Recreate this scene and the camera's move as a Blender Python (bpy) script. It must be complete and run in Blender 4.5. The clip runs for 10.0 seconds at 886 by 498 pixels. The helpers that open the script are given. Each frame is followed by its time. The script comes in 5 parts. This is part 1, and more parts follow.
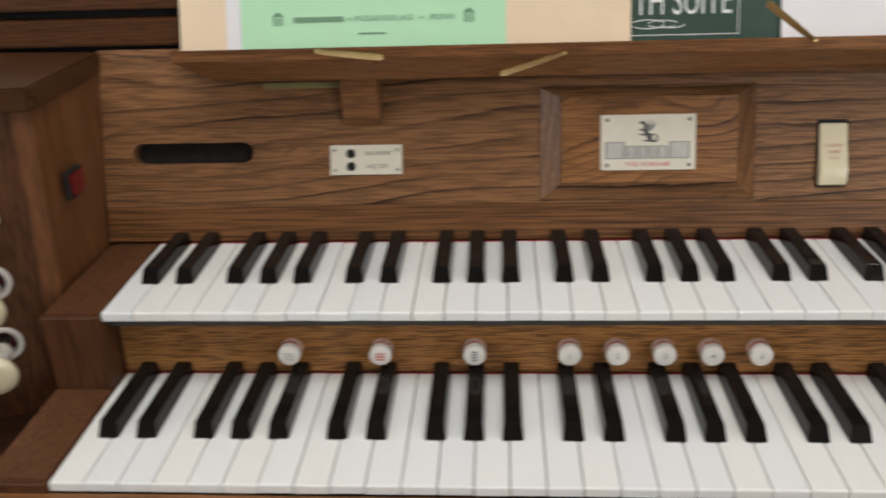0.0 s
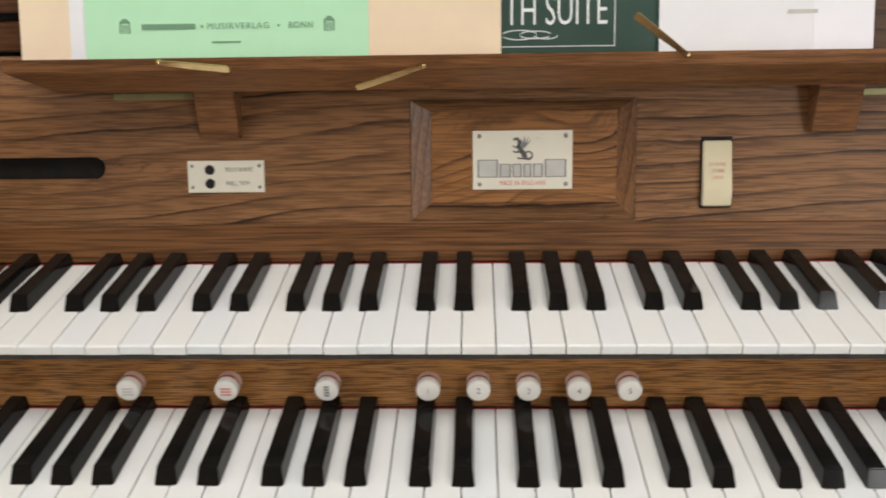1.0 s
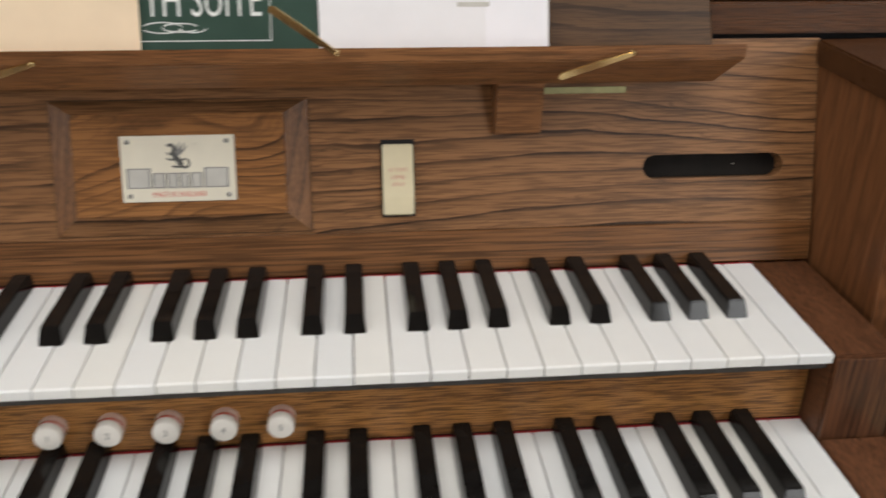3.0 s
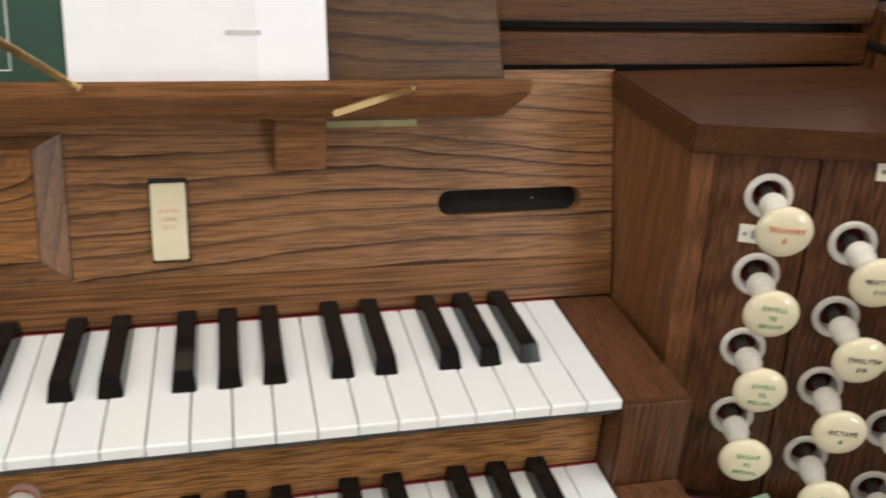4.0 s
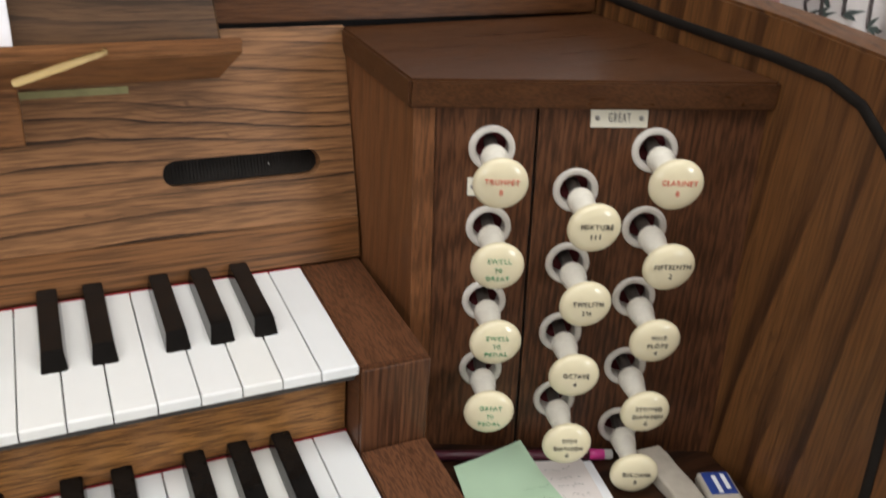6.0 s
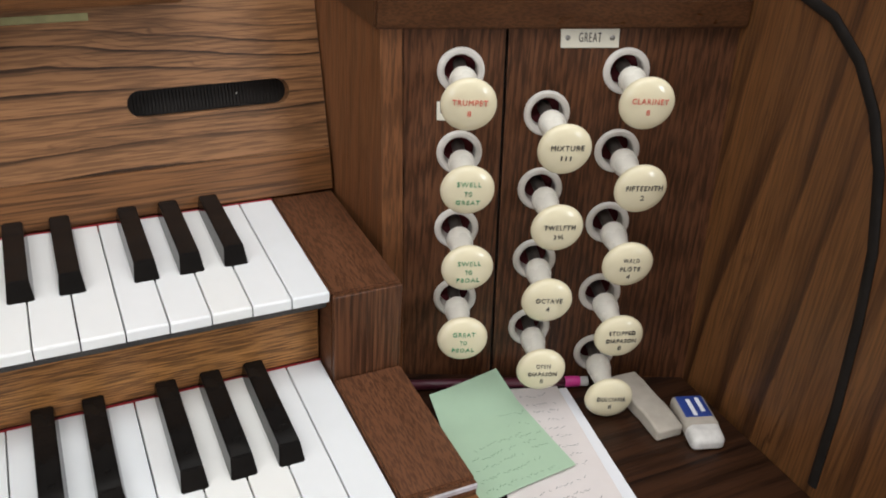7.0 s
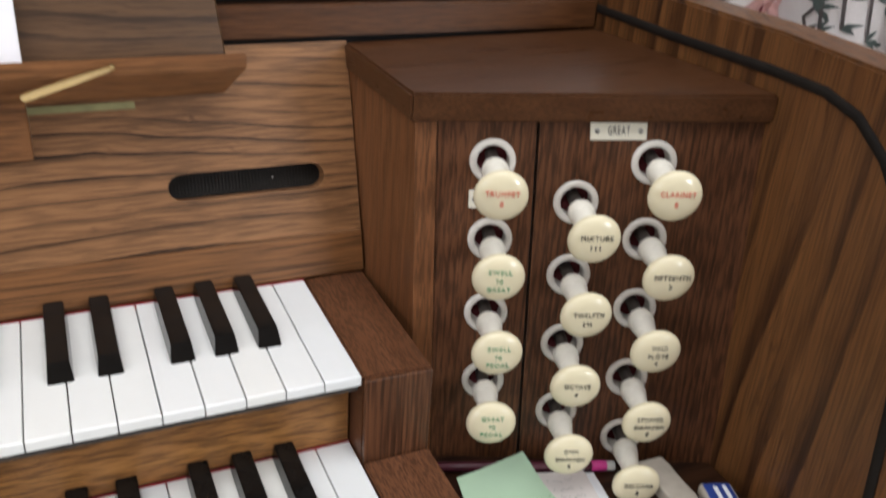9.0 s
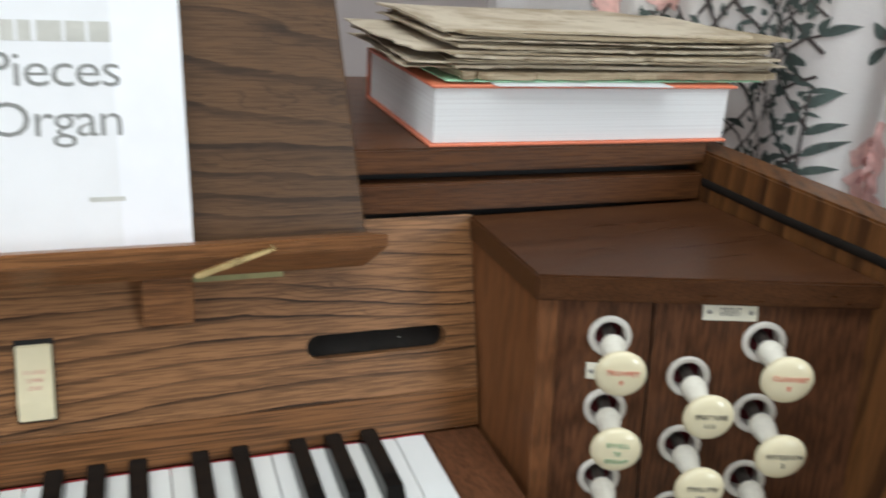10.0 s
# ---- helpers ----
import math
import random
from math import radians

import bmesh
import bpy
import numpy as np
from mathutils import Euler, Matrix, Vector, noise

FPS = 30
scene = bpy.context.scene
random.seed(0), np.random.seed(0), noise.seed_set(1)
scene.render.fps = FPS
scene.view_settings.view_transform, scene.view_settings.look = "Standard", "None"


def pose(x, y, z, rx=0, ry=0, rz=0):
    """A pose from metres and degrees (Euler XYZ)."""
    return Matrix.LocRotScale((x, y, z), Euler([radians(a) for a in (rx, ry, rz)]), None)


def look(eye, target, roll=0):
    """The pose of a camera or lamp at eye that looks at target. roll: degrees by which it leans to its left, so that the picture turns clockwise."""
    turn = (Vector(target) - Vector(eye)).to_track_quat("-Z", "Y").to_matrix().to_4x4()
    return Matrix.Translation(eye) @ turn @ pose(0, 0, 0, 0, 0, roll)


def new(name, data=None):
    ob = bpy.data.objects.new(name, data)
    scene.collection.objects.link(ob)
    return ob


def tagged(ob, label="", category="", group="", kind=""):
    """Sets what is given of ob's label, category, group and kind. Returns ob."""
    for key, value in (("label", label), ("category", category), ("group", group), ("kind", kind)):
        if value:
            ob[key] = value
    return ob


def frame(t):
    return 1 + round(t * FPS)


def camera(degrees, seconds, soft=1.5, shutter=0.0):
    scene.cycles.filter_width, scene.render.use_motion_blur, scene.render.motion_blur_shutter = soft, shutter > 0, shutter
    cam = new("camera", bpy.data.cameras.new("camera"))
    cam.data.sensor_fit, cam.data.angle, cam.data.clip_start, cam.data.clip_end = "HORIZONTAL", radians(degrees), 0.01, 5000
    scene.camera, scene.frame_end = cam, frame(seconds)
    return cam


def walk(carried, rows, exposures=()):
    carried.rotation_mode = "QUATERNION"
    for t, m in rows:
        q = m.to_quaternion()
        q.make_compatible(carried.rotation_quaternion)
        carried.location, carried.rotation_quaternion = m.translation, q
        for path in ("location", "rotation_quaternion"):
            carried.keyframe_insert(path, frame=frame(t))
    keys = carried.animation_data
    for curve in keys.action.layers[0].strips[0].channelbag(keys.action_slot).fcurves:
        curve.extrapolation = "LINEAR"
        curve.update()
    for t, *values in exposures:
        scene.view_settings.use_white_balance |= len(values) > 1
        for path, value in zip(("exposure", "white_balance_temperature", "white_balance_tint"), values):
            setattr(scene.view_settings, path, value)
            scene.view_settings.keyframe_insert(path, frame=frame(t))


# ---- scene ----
cam = camera(54.0, 10.0, 1.8, 0.5)
PATH = [
    (0, (0.3, -0.445, 1.12), (0.169, 1.373, 0.298), -2.1),
    (0.2, (0.333, -0.433, 1.109), (0.222, 1.396, 0.309), -2.5),
    (0.5, (0.35, -0.417, 1.117), (0.268, 1.405, 0.294), -1.9),
    (1, (0.386, -0.391, 1.121), (0.311, 1.424, 0.284), -1.3),
    (1.5, (0.422, -0.373, 1.12), (0.416, 1.428, 0.252), -0.4),
    (2, (0.448, -0.367, 1.127), (0.453, 1.422, 0.233), -0.0),
    (2.5, (0.494, -0.351, 1.117), (0.58, 1.443, 0.235), 0.3),
    (3.8, (0.61, -0.293, 1.125), (1.004, 1.46, 0.247), 2.9),
    (4, (0.619, -0.289, 1.128), (1.077, 1.453, 0.26), 3.5),
    (4.5, (0.646, -0.284, 1.131), (1.215, 1.43, 0.271), 4.3),
    (5, (0.661, -0.286, 1.131), (1.319, 1.404, 0.29), 4.6),
    (5.5, (0.676, -0.29, 1.138), (1.42, 1.357, 0.281), 5.0),
    (6, (0.694, -0.294, 1.125), (1.482, 1.296, 0.203), 4.5),
    (7.3, (0.705, -0.305, 1.103), (1.494, 1.228, 0.089), 4.0),
    (7.5, (0.702, -0.305, 1.101), (1.495, 1.232, 0.097), 4.1),
    (8, (0.7, -0.308, 1.114), (1.481, 1.253, 0.138), 3.8),
    (8.5, (0.702, -0.304, 1.113), (1.468, 1.271, 0.147), 3.7),
    (9, (0.694, -0.301, 1.125), (1.474, 1.312, 0.236), 4.1),
    (9.5, (0.682, -0.301, 1.164), (1.441, 1.386, 0.405), 3.8),
    (9.7, (0.664, -0.303, 1.174), (1.424, 1.408, 0.472), 4.1),
    (10, (0.649, -0.309, 1.183), (1.3, 1.454, 0.499), 3.6),
]
EXPOSURES = [(0.0, -0.13, 6800, 10), (0.5, 0.06, 6900, 10), (1.5, 0.02, 6900, 10), (2.0, 0.06, 6900, 10), (2.5, -0.08, 6850, 10), (4.0, 0.2, 6900, 9), (4.5, 0.28, 7000, 8), (5.5, 0.50, 7000, 8), (6.0, 0.27, 6700, 9), (6.5, 0.25, 6550, 9), (7.5, 0.30, 6350, 10), (9.0, 0.34, 6400, 10), (10.0, 0.27, 6200, 3)]
walk(cam, [(t, look(eye, target, roll)) for t, eye, target, roll in PATH], EXPOSURES)

# ---- world, sun, window light and overhead fill ----
world = bpy.data.worlds.new("daylight")
scene.world = world
world.use_nodes = True
wn = world.node_tree.nodes
sky = wn.new("ShaderNodeTexSky")
sky.sky_type, sky.sun_disc = "NISHITA", False
sky.sun_elevation, sky.sun_rotation = radians(37), radians(17)
wn["Background"].inputs["Strength"].default_value = 0.12
world.node_tree.links.new(sky.outputs["Color"], wn["Background"].inputs["Color"])

sun_data = bpy.data.lights.new("sun", "SUN")
sun_data.energy, sun_data.angle, sun_data.color = 2.0, radians(0.6), (1.0, 0.95, 0.88)
sun = new("sun", sun_data)
sun.matrix_world = look((1.8, 6.0, 4.7), (0, 0, 0))


def area_lamp(name, eye, target, w, h, power, colour):
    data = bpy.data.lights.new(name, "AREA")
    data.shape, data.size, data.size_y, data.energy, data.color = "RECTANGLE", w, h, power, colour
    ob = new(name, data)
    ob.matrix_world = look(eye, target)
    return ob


# skylight that comes in by the window behind the player and the side window
area_lamp("window_light", (2.38, -2.94, 1.68), (1.9, 0.0, 1.2), 0.90, 1.10, 33, (0.94, 0.97, 1.0))
area_lamp("side_window_light", (-1.94, -1.50, 1.60), (0.0, -1.50, 1.58), 1.25, 1.25, 22, (0.98, 0.98, 1.0))
# unseen lamp added over the bench as overhead fill
area_lamp("overhead_fill", (0.36, -0.55, 2.66), (0.36, -0.545, 0.0), 2.4, 1.5, 32, (1.0, 0.985, 0.96))

# ---- materials ----


def shader(name, rough=0.5, metal=0.0):
    m = bpy.data.materials.new(name)
    m.use_nodes = True
    b = m.node_tree.nodes["Principled BSDF"]
    b.inputs["Roughness"].default_value, b.inputs["Metallic"].default_value = rough, metal
    return m, m.node_tree.nodes, m.node_tree.links, b


def math_node(nodes, links, op, a, b=None):
    n = nodes.new("ShaderNodeMath")
    n.operation = op
    for i, v in enumerate((a, b)):
        if v is None:
            continue
        if isinstance(v, (int, float)):
            n.inputs[i].default_value = v
        else:
            links.new(v, n.inputs[i])
    return n.outputs[0]


def stretched(nodes, links, scale, offset=(0, 0, 0), source="Object"):
    tc, mp = nodes.new("ShaderNodeTexCoord"), nodes.new("ShaderNodeMapping")
    mp.inputs["Scale"].default_value, mp.inputs["Location"].default_value = scale, offset
    links.new(tc.outputs[source], mp.inputs["Vector"])
    return mp.outputs["Vector"]


def noise_of(nodes, links, vector, scale=1.0, detail=3.0, rough=0.55):
    n = nodes.new("ShaderNodeTexNoise")
    n.inputs["Scale"].default_value, n.inputs["Detail"].default_value, n.inputs["Roughness"].default_value = scale, detail, rough
    links.new(vector, n.inputs["Vector"])
    return n.outputs["Fac"]


def ramp_of(nodes, links, fac, stops):
    r = nodes.new("ShaderNodeValToRGB")
    e = r.color_ramp.elements
    while len(e) < len(stops):
        e.new(0.5)
    for el, (pos, c) in zip(e, stops):
        el.position, el.color = pos, (*c, 1) if len(c) == 3 else c
    links.new(fac, r.inputs["Fac"])
    return r.outputs["Color"]


def mixed(nodes, links, fac, a, b, mode="MIX"):
    n = nodes.new("ShaderNodeMix")
    n.data_type, n.blend_type = "RGBA", mode
    for key, v in ((0, fac), (6, a), (7, b)):
        if isinstance(v, (int, float)):
            n.inputs[key].default_value = v
        elif isinstance(v, tuple):
            n.inputs[key].default_value = (*v, 1)
        else:
            links.new(v, n.inputs[key])
    return n.outputs[2]


def bumped(nodes, links, bsdf, height, strength, distance):
    n = nodes.new("ShaderNodeBump")
    n.inputs["Strength"].default_value, n.inputs["Distance"].default_value = strength, distance
    links.new(height, n.inputs["Height"])
    links.new(n.outputs["Normal"], bsdf.inputs["Normal"])


def wood(name, light, dark, line, along="x", rings=26.0, sway=2.0, width=0.22, lines=0.8, pores=0.5, rough=0.38, offset=0.0, slow=1.5, pore=950, fine=0.3, dash=0, cross_scale=9.0, ragged=0.35, sheen=0.3):
    """Oak: growth rings as wandering lines, streaks and fine open pores, all drawn out along one axis."""
    m, nodes, links, b = shader(name, rough)

    def scales(a, c):
        return tuple(a if ax == along else c for ax in "xyz")

    off = (offset, offset * 1.7, offset * 0.6)
    wander = noise_of(nodes, links, stretched(nodes, links, scales(slow, cross_scale), off), 1.0, 1.6, 0.45)
    tc = nodes.new("ShaderNodeTexCoord")
    sep = nodes.new("ShaderNodeSeparateXYZ")
    links.new(tc.outputs["Object"], sep.inputs[0])
    cross = [sep.outputs[i] for i, ax in enumerate("xyz") if ax != along]
    w0, w1 = (rings, rings * -0.4) if along == "z" else (rings * 0.55, rings)
    across = math_node(nodes, links, "ADD", math_node(nodes, links, "MULTIPLY", cross[0], w0), math_node(nodes, links, "MULTIPLY", cross[1], w1))
    jitter = noise_of(nodes, links, stretched(nodes, links, scales(slow * 9, 70), off), 1.0, 3.0, 0.6)
    value = math_node(nodes, links, "ADD", across, math_node(nodes, links, "ADD", math_node(nodes, links, "MULTIPLY", wander, sway), math_node(nodes, links, "MULTIPLY", jitter, ragged)))
    ring = math_node(nodes, links, "FRACT", value)
    broken = noise_of(nodes, links, stretched(nodes, links, scales(2.6, 42), off), 1.0, 3.0, 0.6)
    ringline = ramp_of(nodes, links, ring, [(0.0, (0, 0, 0)), (1 - width * 2.6, (0.06, 0.06, 0.06)), (1 - width, (0.34, 0.34, 0.34)), (1 - width * 0.45, (1, 1, 1)), (1 - width * 0.14, (1, 1, 1)), (1.0, (0, 0, 0))])
    amount = math_node(nodes, links, "MULTIPLY", ringline, math_node(nodes, links, "MULTIPLY", ramp_of(nodes, links, broken, [(0.34, (0.22, 0.22, 0.22)), (0.62, (1, 1, 1))]), lines))
    streak = noise_of(nodes, links, stretched(nodes, links, scales(3.0, 90), off), 1.0, 4.0, 0.6)
    tone = noise_of(nodes, links, stretched(nodes, links, scales(2.2, 7), off), 1.0, 2.0, 0.5)
    base = mixed(nodes, links, ramp_of(nodes, links, math_node(nodes, links, "ADD", math_node(nodes, links, "MULTIPLY", streak, 0.6), math_node(nodes, links, "MULTIPLY", tone, 0.5)), [(0.38, (0, 0, 0)), (0.72, (1, 1, 1))]), dark, light)
    ring2 = math_node(nodes, links, "FRACT", math_node(nodes, links, "MULTIPLY", math_node(nodes, links, "ADD", value, math_node(nodes, links, "MULTIPLY", jitter, 0.8)), 3.3))
    thin = ramp_of(nodes, links, ring2, [(0.0, (0, 0, 0)), (0.70, (0, 0, 0)), (0.86, (1, 1, 1)), (1.0, (0, 0, 0))])
    patch = ramp_of(nodes, links, noise_of(nodes, links, stretched(nodes, links, scales(5, 26), off), 1.0, 2.0), [(0.42, (0, 0, 0)), (0.62, (fine, fine, fine))])
    base = mixed(nodes, links, math_node(nodes, links, "MULTIPLY", thin, patch), base, line)
    lined = mixed(nodes, links, amount, base, line)
    specks = noise_of(nodes, links, stretched(nodes, links, scales(dash or 38 * pore / 950, pore), off), 1.0, 2.0, 0.5)
    pored = ramp_of(nodes, links, specks, [(0.40, (1 - pores, 1 - pores, 1 - pores)), (0.56, (1, 1, 1))])
    links.new(mixed(nodes, links, 1.0, lined, pored, "MULTIPLY"), b.inputs["Base Color"])
    links.new(math_node(nodes, links, "ADD", math_node(nodes, links, "MULTIPLY", streak, 0.22), rough - 0.1), b.inputs["Roughness"])
    bumped(nodes, links, b, pored, 0.25, 0.0006)
    b.inputs["Specular IOR Level"].default_value = sheen
    return m


def plain(name, colour, rough=0.5, metal=0.0, vary=0.08, scale=60.0, bump=0.0):
    m, nodes, links, b = shader(name, rough, metal)
    v = stretched(nodes, links, (scale, scale, scale))
    n = noise_of(nodes, links, v, 1.0, 4.0)
    n2 = noise_of(nodes, links, v, 0.13, 2.0)
    both = math_node(nodes, links, "ADD", math_node(nodes, links, "MULTIPLY", n, 0.5), math_node(nodes, links, "MULTIPLY", n2, 0.5))
    lo = tuple(max(0.0, c * (1 - vary * 2)) for c in colour)
    hi = tuple(min(1.0, c * (1 + vary)) for c in colour)
    links.new(ramp_of(nodes, links, both, [(0.32, lo), (0.62, hi)]), b.inputs["Base Color"])
    links.new(math_node(nodes, links, "ADD", math_node(nodes, links, "MULTIPLY", n, 0.16), max(0.02, rough - 0.08)), b.inputs["Roughness"])
    if bump:
        bumped(nodes, links, b, n, bump, 0.001)
    return m


OAK_NAME = wood("nameboard_oak", (0.335, 0.162, 0.070), (0.222, 0.105, 0.044), (0.040, 0.019, 0.009), "x", 72, 11.0, 0.20, 0.97, 0.40, 0.44, 0.0, 1.6, pore=640, dash=30, fine=0.5, cross_scale=6.0, ragged=0.45, sheen=0.25)
OAK_NAME_UP = wood("panel_edge_oak", (0.290, 0.134, 0.054), (0.205, 0.092, 0.037), (0.040, 0.018, 0.008), "z", 130, 2.6, 0.3, 0.6, 0.34, 0.30, 2.0, 3.0, fine=0.5, sheen=0.28)
OAK_FIELD = wood("panel_field_oak", (0.370, 0.165, 0.057), (0.250, 0.106, 0.037), (0.050, 0.021, 0.009), "x", 60, 16.0, 0.30, 0.90, 0.36, 0.36, 4.0, 5.0, pore=640, dash=30, fine=0.4, cross_scale=10.0)
OAK_RAIL = wood("rail_oak", (0.280, 0.122, 0.043), (0.180, 0.075, 0.026), (0.060, 0.024, 0.009), "x", 170, 4.0, 0.4, 0.65, 0.50, 0.42, 3.1, pore=560, dash=16)
OAK_PISTON = wood("piston_rail_oak", (0.560, 0.262, 0.078), (0.390, 0.170, 0.052), (0.110, 0.044, 0.016), "x", 520, 1.6, 0.6, 0.60, 0.62, 0.38, 5.2, pore=900, fine=0.2, dash=46, ragged=2.2)
OAK_LEDGE = wood("ledge_oak", (0.320, 0.142, 0.055), (0.205, 0.086, 0.034), (0.065, 0.025, 0.009), "x", 60, 2.2, 0.3, 0.6, 0.4, 0.36, 7.7, fine=0.5)
OAK_DESK = wood("desk_oak", (0.138, 0.072, 0.033), (0.096, 0.049, 0.022), (0.018, 0.009, 0.005), "x", 50, 10.0, 0.30, 0.92, 0.30, 0.42, 9.1, 1.8, fine=0.4, cross_scale=6.0, ragged=0.5)
OAK_JAMB = wood("jamb_oak", (0.160, 0.064, 0.028), (0.106, 0.041, 0.018), (0.030, 0.012, 0.006), "z", 210, 2.6, 0.5, 0.80, 0.50, 0.38, 11.0, pore=560, cross_scale=12.0)
OAK_STILE = wood("stile_oak", (0.245, 0.100, 0.039), (0.165, 0.064, 0.025), (0.052, 0.019, 0.008), "z", 150, 2.4, 0.4, 0.35, 0.4, 0.34, 12.0, pore=620, sheen=0.42)
OAK_CAP = wood("cap_oak", (0.100, 0.040, 0.015), (0.060, 0.023, 0.009), (0.032, 0.011, 0.006), "x", 40, 1.6, 0.4, 0.35, 0.35, 0.30, 14.0)
OAK_BLOCK = wood("block_oak", (0.165, 0.067, 0.031), (0.115, 0.046, 0.021), (0.081, 0.031, 0.013), "y", 60, 1.2, 0.4, 0.10, 0.46, 0.40, 15.0, pore=900, fine=0.1, dash=150)
OAK_CHEEK = wood("cheek_oak", (0.210, 0.090, 0.029), (0.128, 0.051, 0.017), (0.034, 0.013, 0.006), "z", 84, 5.0, 0.42, 0.92, 0.34, 0.36, 17.0, 1.1, pore=620, fine=0.75, cross_scale=8.0, ragged=0.25)
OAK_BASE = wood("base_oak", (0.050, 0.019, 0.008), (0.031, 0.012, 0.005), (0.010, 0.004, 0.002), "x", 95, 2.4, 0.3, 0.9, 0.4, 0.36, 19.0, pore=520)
OAK_TOP = wood("top_oak", (0.145, 0.058, 0.022), (0.092, 0.035, 0.013), (0.046, 0.018, 0.007), "x", 60, 2.0, 0.35, 0.5, 0.4, 0.36, 21.0)
IVORY = plain("natural_white", (0.85, 0.85, 0.83), 0.34, 0, 0.02, 30)
ivory_nodes, ivory_links = IVORY.node_tree.nodes, IVORY.node_tree.links
ivory_base = ivory_nodes["Principled BSDF"].inputs["Base Color"]
key_tint = ramp_of(ivory_nodes, ivory_links, ivory_nodes.new("ShaderNodeObjectInfo").outputs["Random"], [(0.0, (1.0, 0.99, 0.955)), (0.5, (0.99, 0.995, 1.0)), (1.0, (0.95, 0.975, 1.0))])
ivory_links.new(mixed(ivory_nodes, ivory_links, 1.0, ivory_base.links[0].from_socket, key_tint, "MULTIPLY"), ivory_base)
EBONY = plain("sharp_black", (0.010, 0.0088, 0.008), 0.09, 0, 0.2, 80)
EBONY.node_tree.nodes["Principled BSDF"].inputs["Specular IOR Level"].default_value = 0.17
CREAM = plain("knob_cream", (0.76, 0.68, 0.47), 0.16, 0, 0.03, 60)
ROD = plain("rod_dark", (0.05, 0.04, 0.035), 0.4, 0, 0.1, 60)
SHANK = plain("shank_cream", (0.82, 0.78, 0.68), 0.28, 0, 0.04, 60)
RING = plain("ring_ivory", (0.70, 0.66, 0.60), 0.26, 0, 0.04, 60)
PLATE = plain("plate_ivory", (0.74, 0.70, 0.58), 0.3, 0, 0.03, 60)
COLLAR_PINK = plain("piston_collar_pink", (0.78, 0.58, 0.50), 0.3, 0, 0.04, 60)
WHITE_PLASTIC = plain("piston_white", (0.80, 0.77, 0.71), 0.25, 0, 0.03, 60)
RED_FELT = plain("red_felt", (0.34, 0.02, 0.025), 0.95, 0, 0.2, 800, 0.3)
DARK_FELT = plain("dark_red_felt", (0.10, 0.012, 0.016), 0.95, 0, 0.2, 800, 0.3)
GREY_FELT = plain("grey_felt", (0.062, 0.057, 0.052), 0.9, 0, 0.2, 800, 0.3)
BLACK = plain("black_void", (0.010, 0.009, 0.009), 0.8, 0, 0.2, 90)
GRILLE = plain("black_cloth", (0.016, 0.013, 0.011), 0.9, 0, 0.3, 400)
DULL_BRASS = plain("dull_brass", (0.27, 0.245, 0.11), 0.45, 0.4, 0.15, 120)
BARREL = plain("pencil_maroon", (0.07, 0.008, 0.02), 0.4, 0, 0.1, 90)
BRASS = plain("polished_brass", (0.80, 0.60, 0.30), 0.16, 1.0, 0.05, 120)
STEEL = plain("screw_steel", (0.32, 0.31, 0.29), 0.35, 1.0, 0.1, 300)
RUBBER = plain("black_track", (0.014, 0.011, 0.009), 0.62, 0, 0.2, 90)
RUBBER.node_tree.nodes["Principled BSDF"].inputs["Specular IOR Level"].default_value = 0.15
INK_BLACK = plain("ink_black", (0.06, 0.055, 0.05), 0.6, 0, 0.0)
INK_RED = plain("ink_red", (0.64, 0.13, 0.09), 0.6, 0, 0.0)
INK_GREEN = plain("ink_green", (0.06, 0.27, 0.13), 0.6, 0, 0.0)
INK_GREY = plain("ink_grey", (0.24, 0.24, 0.23), 0.6, 0, 0.0)
INK_PALE = plain("ink_pale", (0.52, 0.51, 0.47), 0.5, 0, 0.1)
INK_DARK = plain("ink_dark", (0.09, 0.09, 0.085), 0.6, 0, 0.0)
INK_WHITE = plain("ink_white", (0.75, 0.78, 0.76), 0.6, 0, 0.0)
INK_FOREST = plain("ink_forest", (0.15, 0.30, 0.18), 0.6, 0, 0.0)
PAPER_BRIGHT = plain("paper_bright", (0.86, 0.86, 0.90), 0.5, 0, 0.02, 40)
PAPER_WHITE = plain("paper_white", (0.80, 0.80, 0.82), 0.7, 0, 0.02, 40)
INK_PINK = plain("ink_pink", (0.62, 0.26, 0.22), 0.6, 0, 0.0)
PAPER_GREEN = plain("paper_mint", (0.46, 0.79, 0.52), 0.7, 0, 0.02, 40)
PAPER_NOTE = plain("paper_note_green", (0.42, 0.58, 0.41), 0.75, 0, 0.03, 40)
PAPER_PAD = plain("paper_pad", (0.72, 0.66, 0.63), 0.75, 0, 0.04, 40)
PAPER_CREAM = plain("paper_cream", (0.82, 0.66, 0.47), 0.7, 0, 0.03, 40)


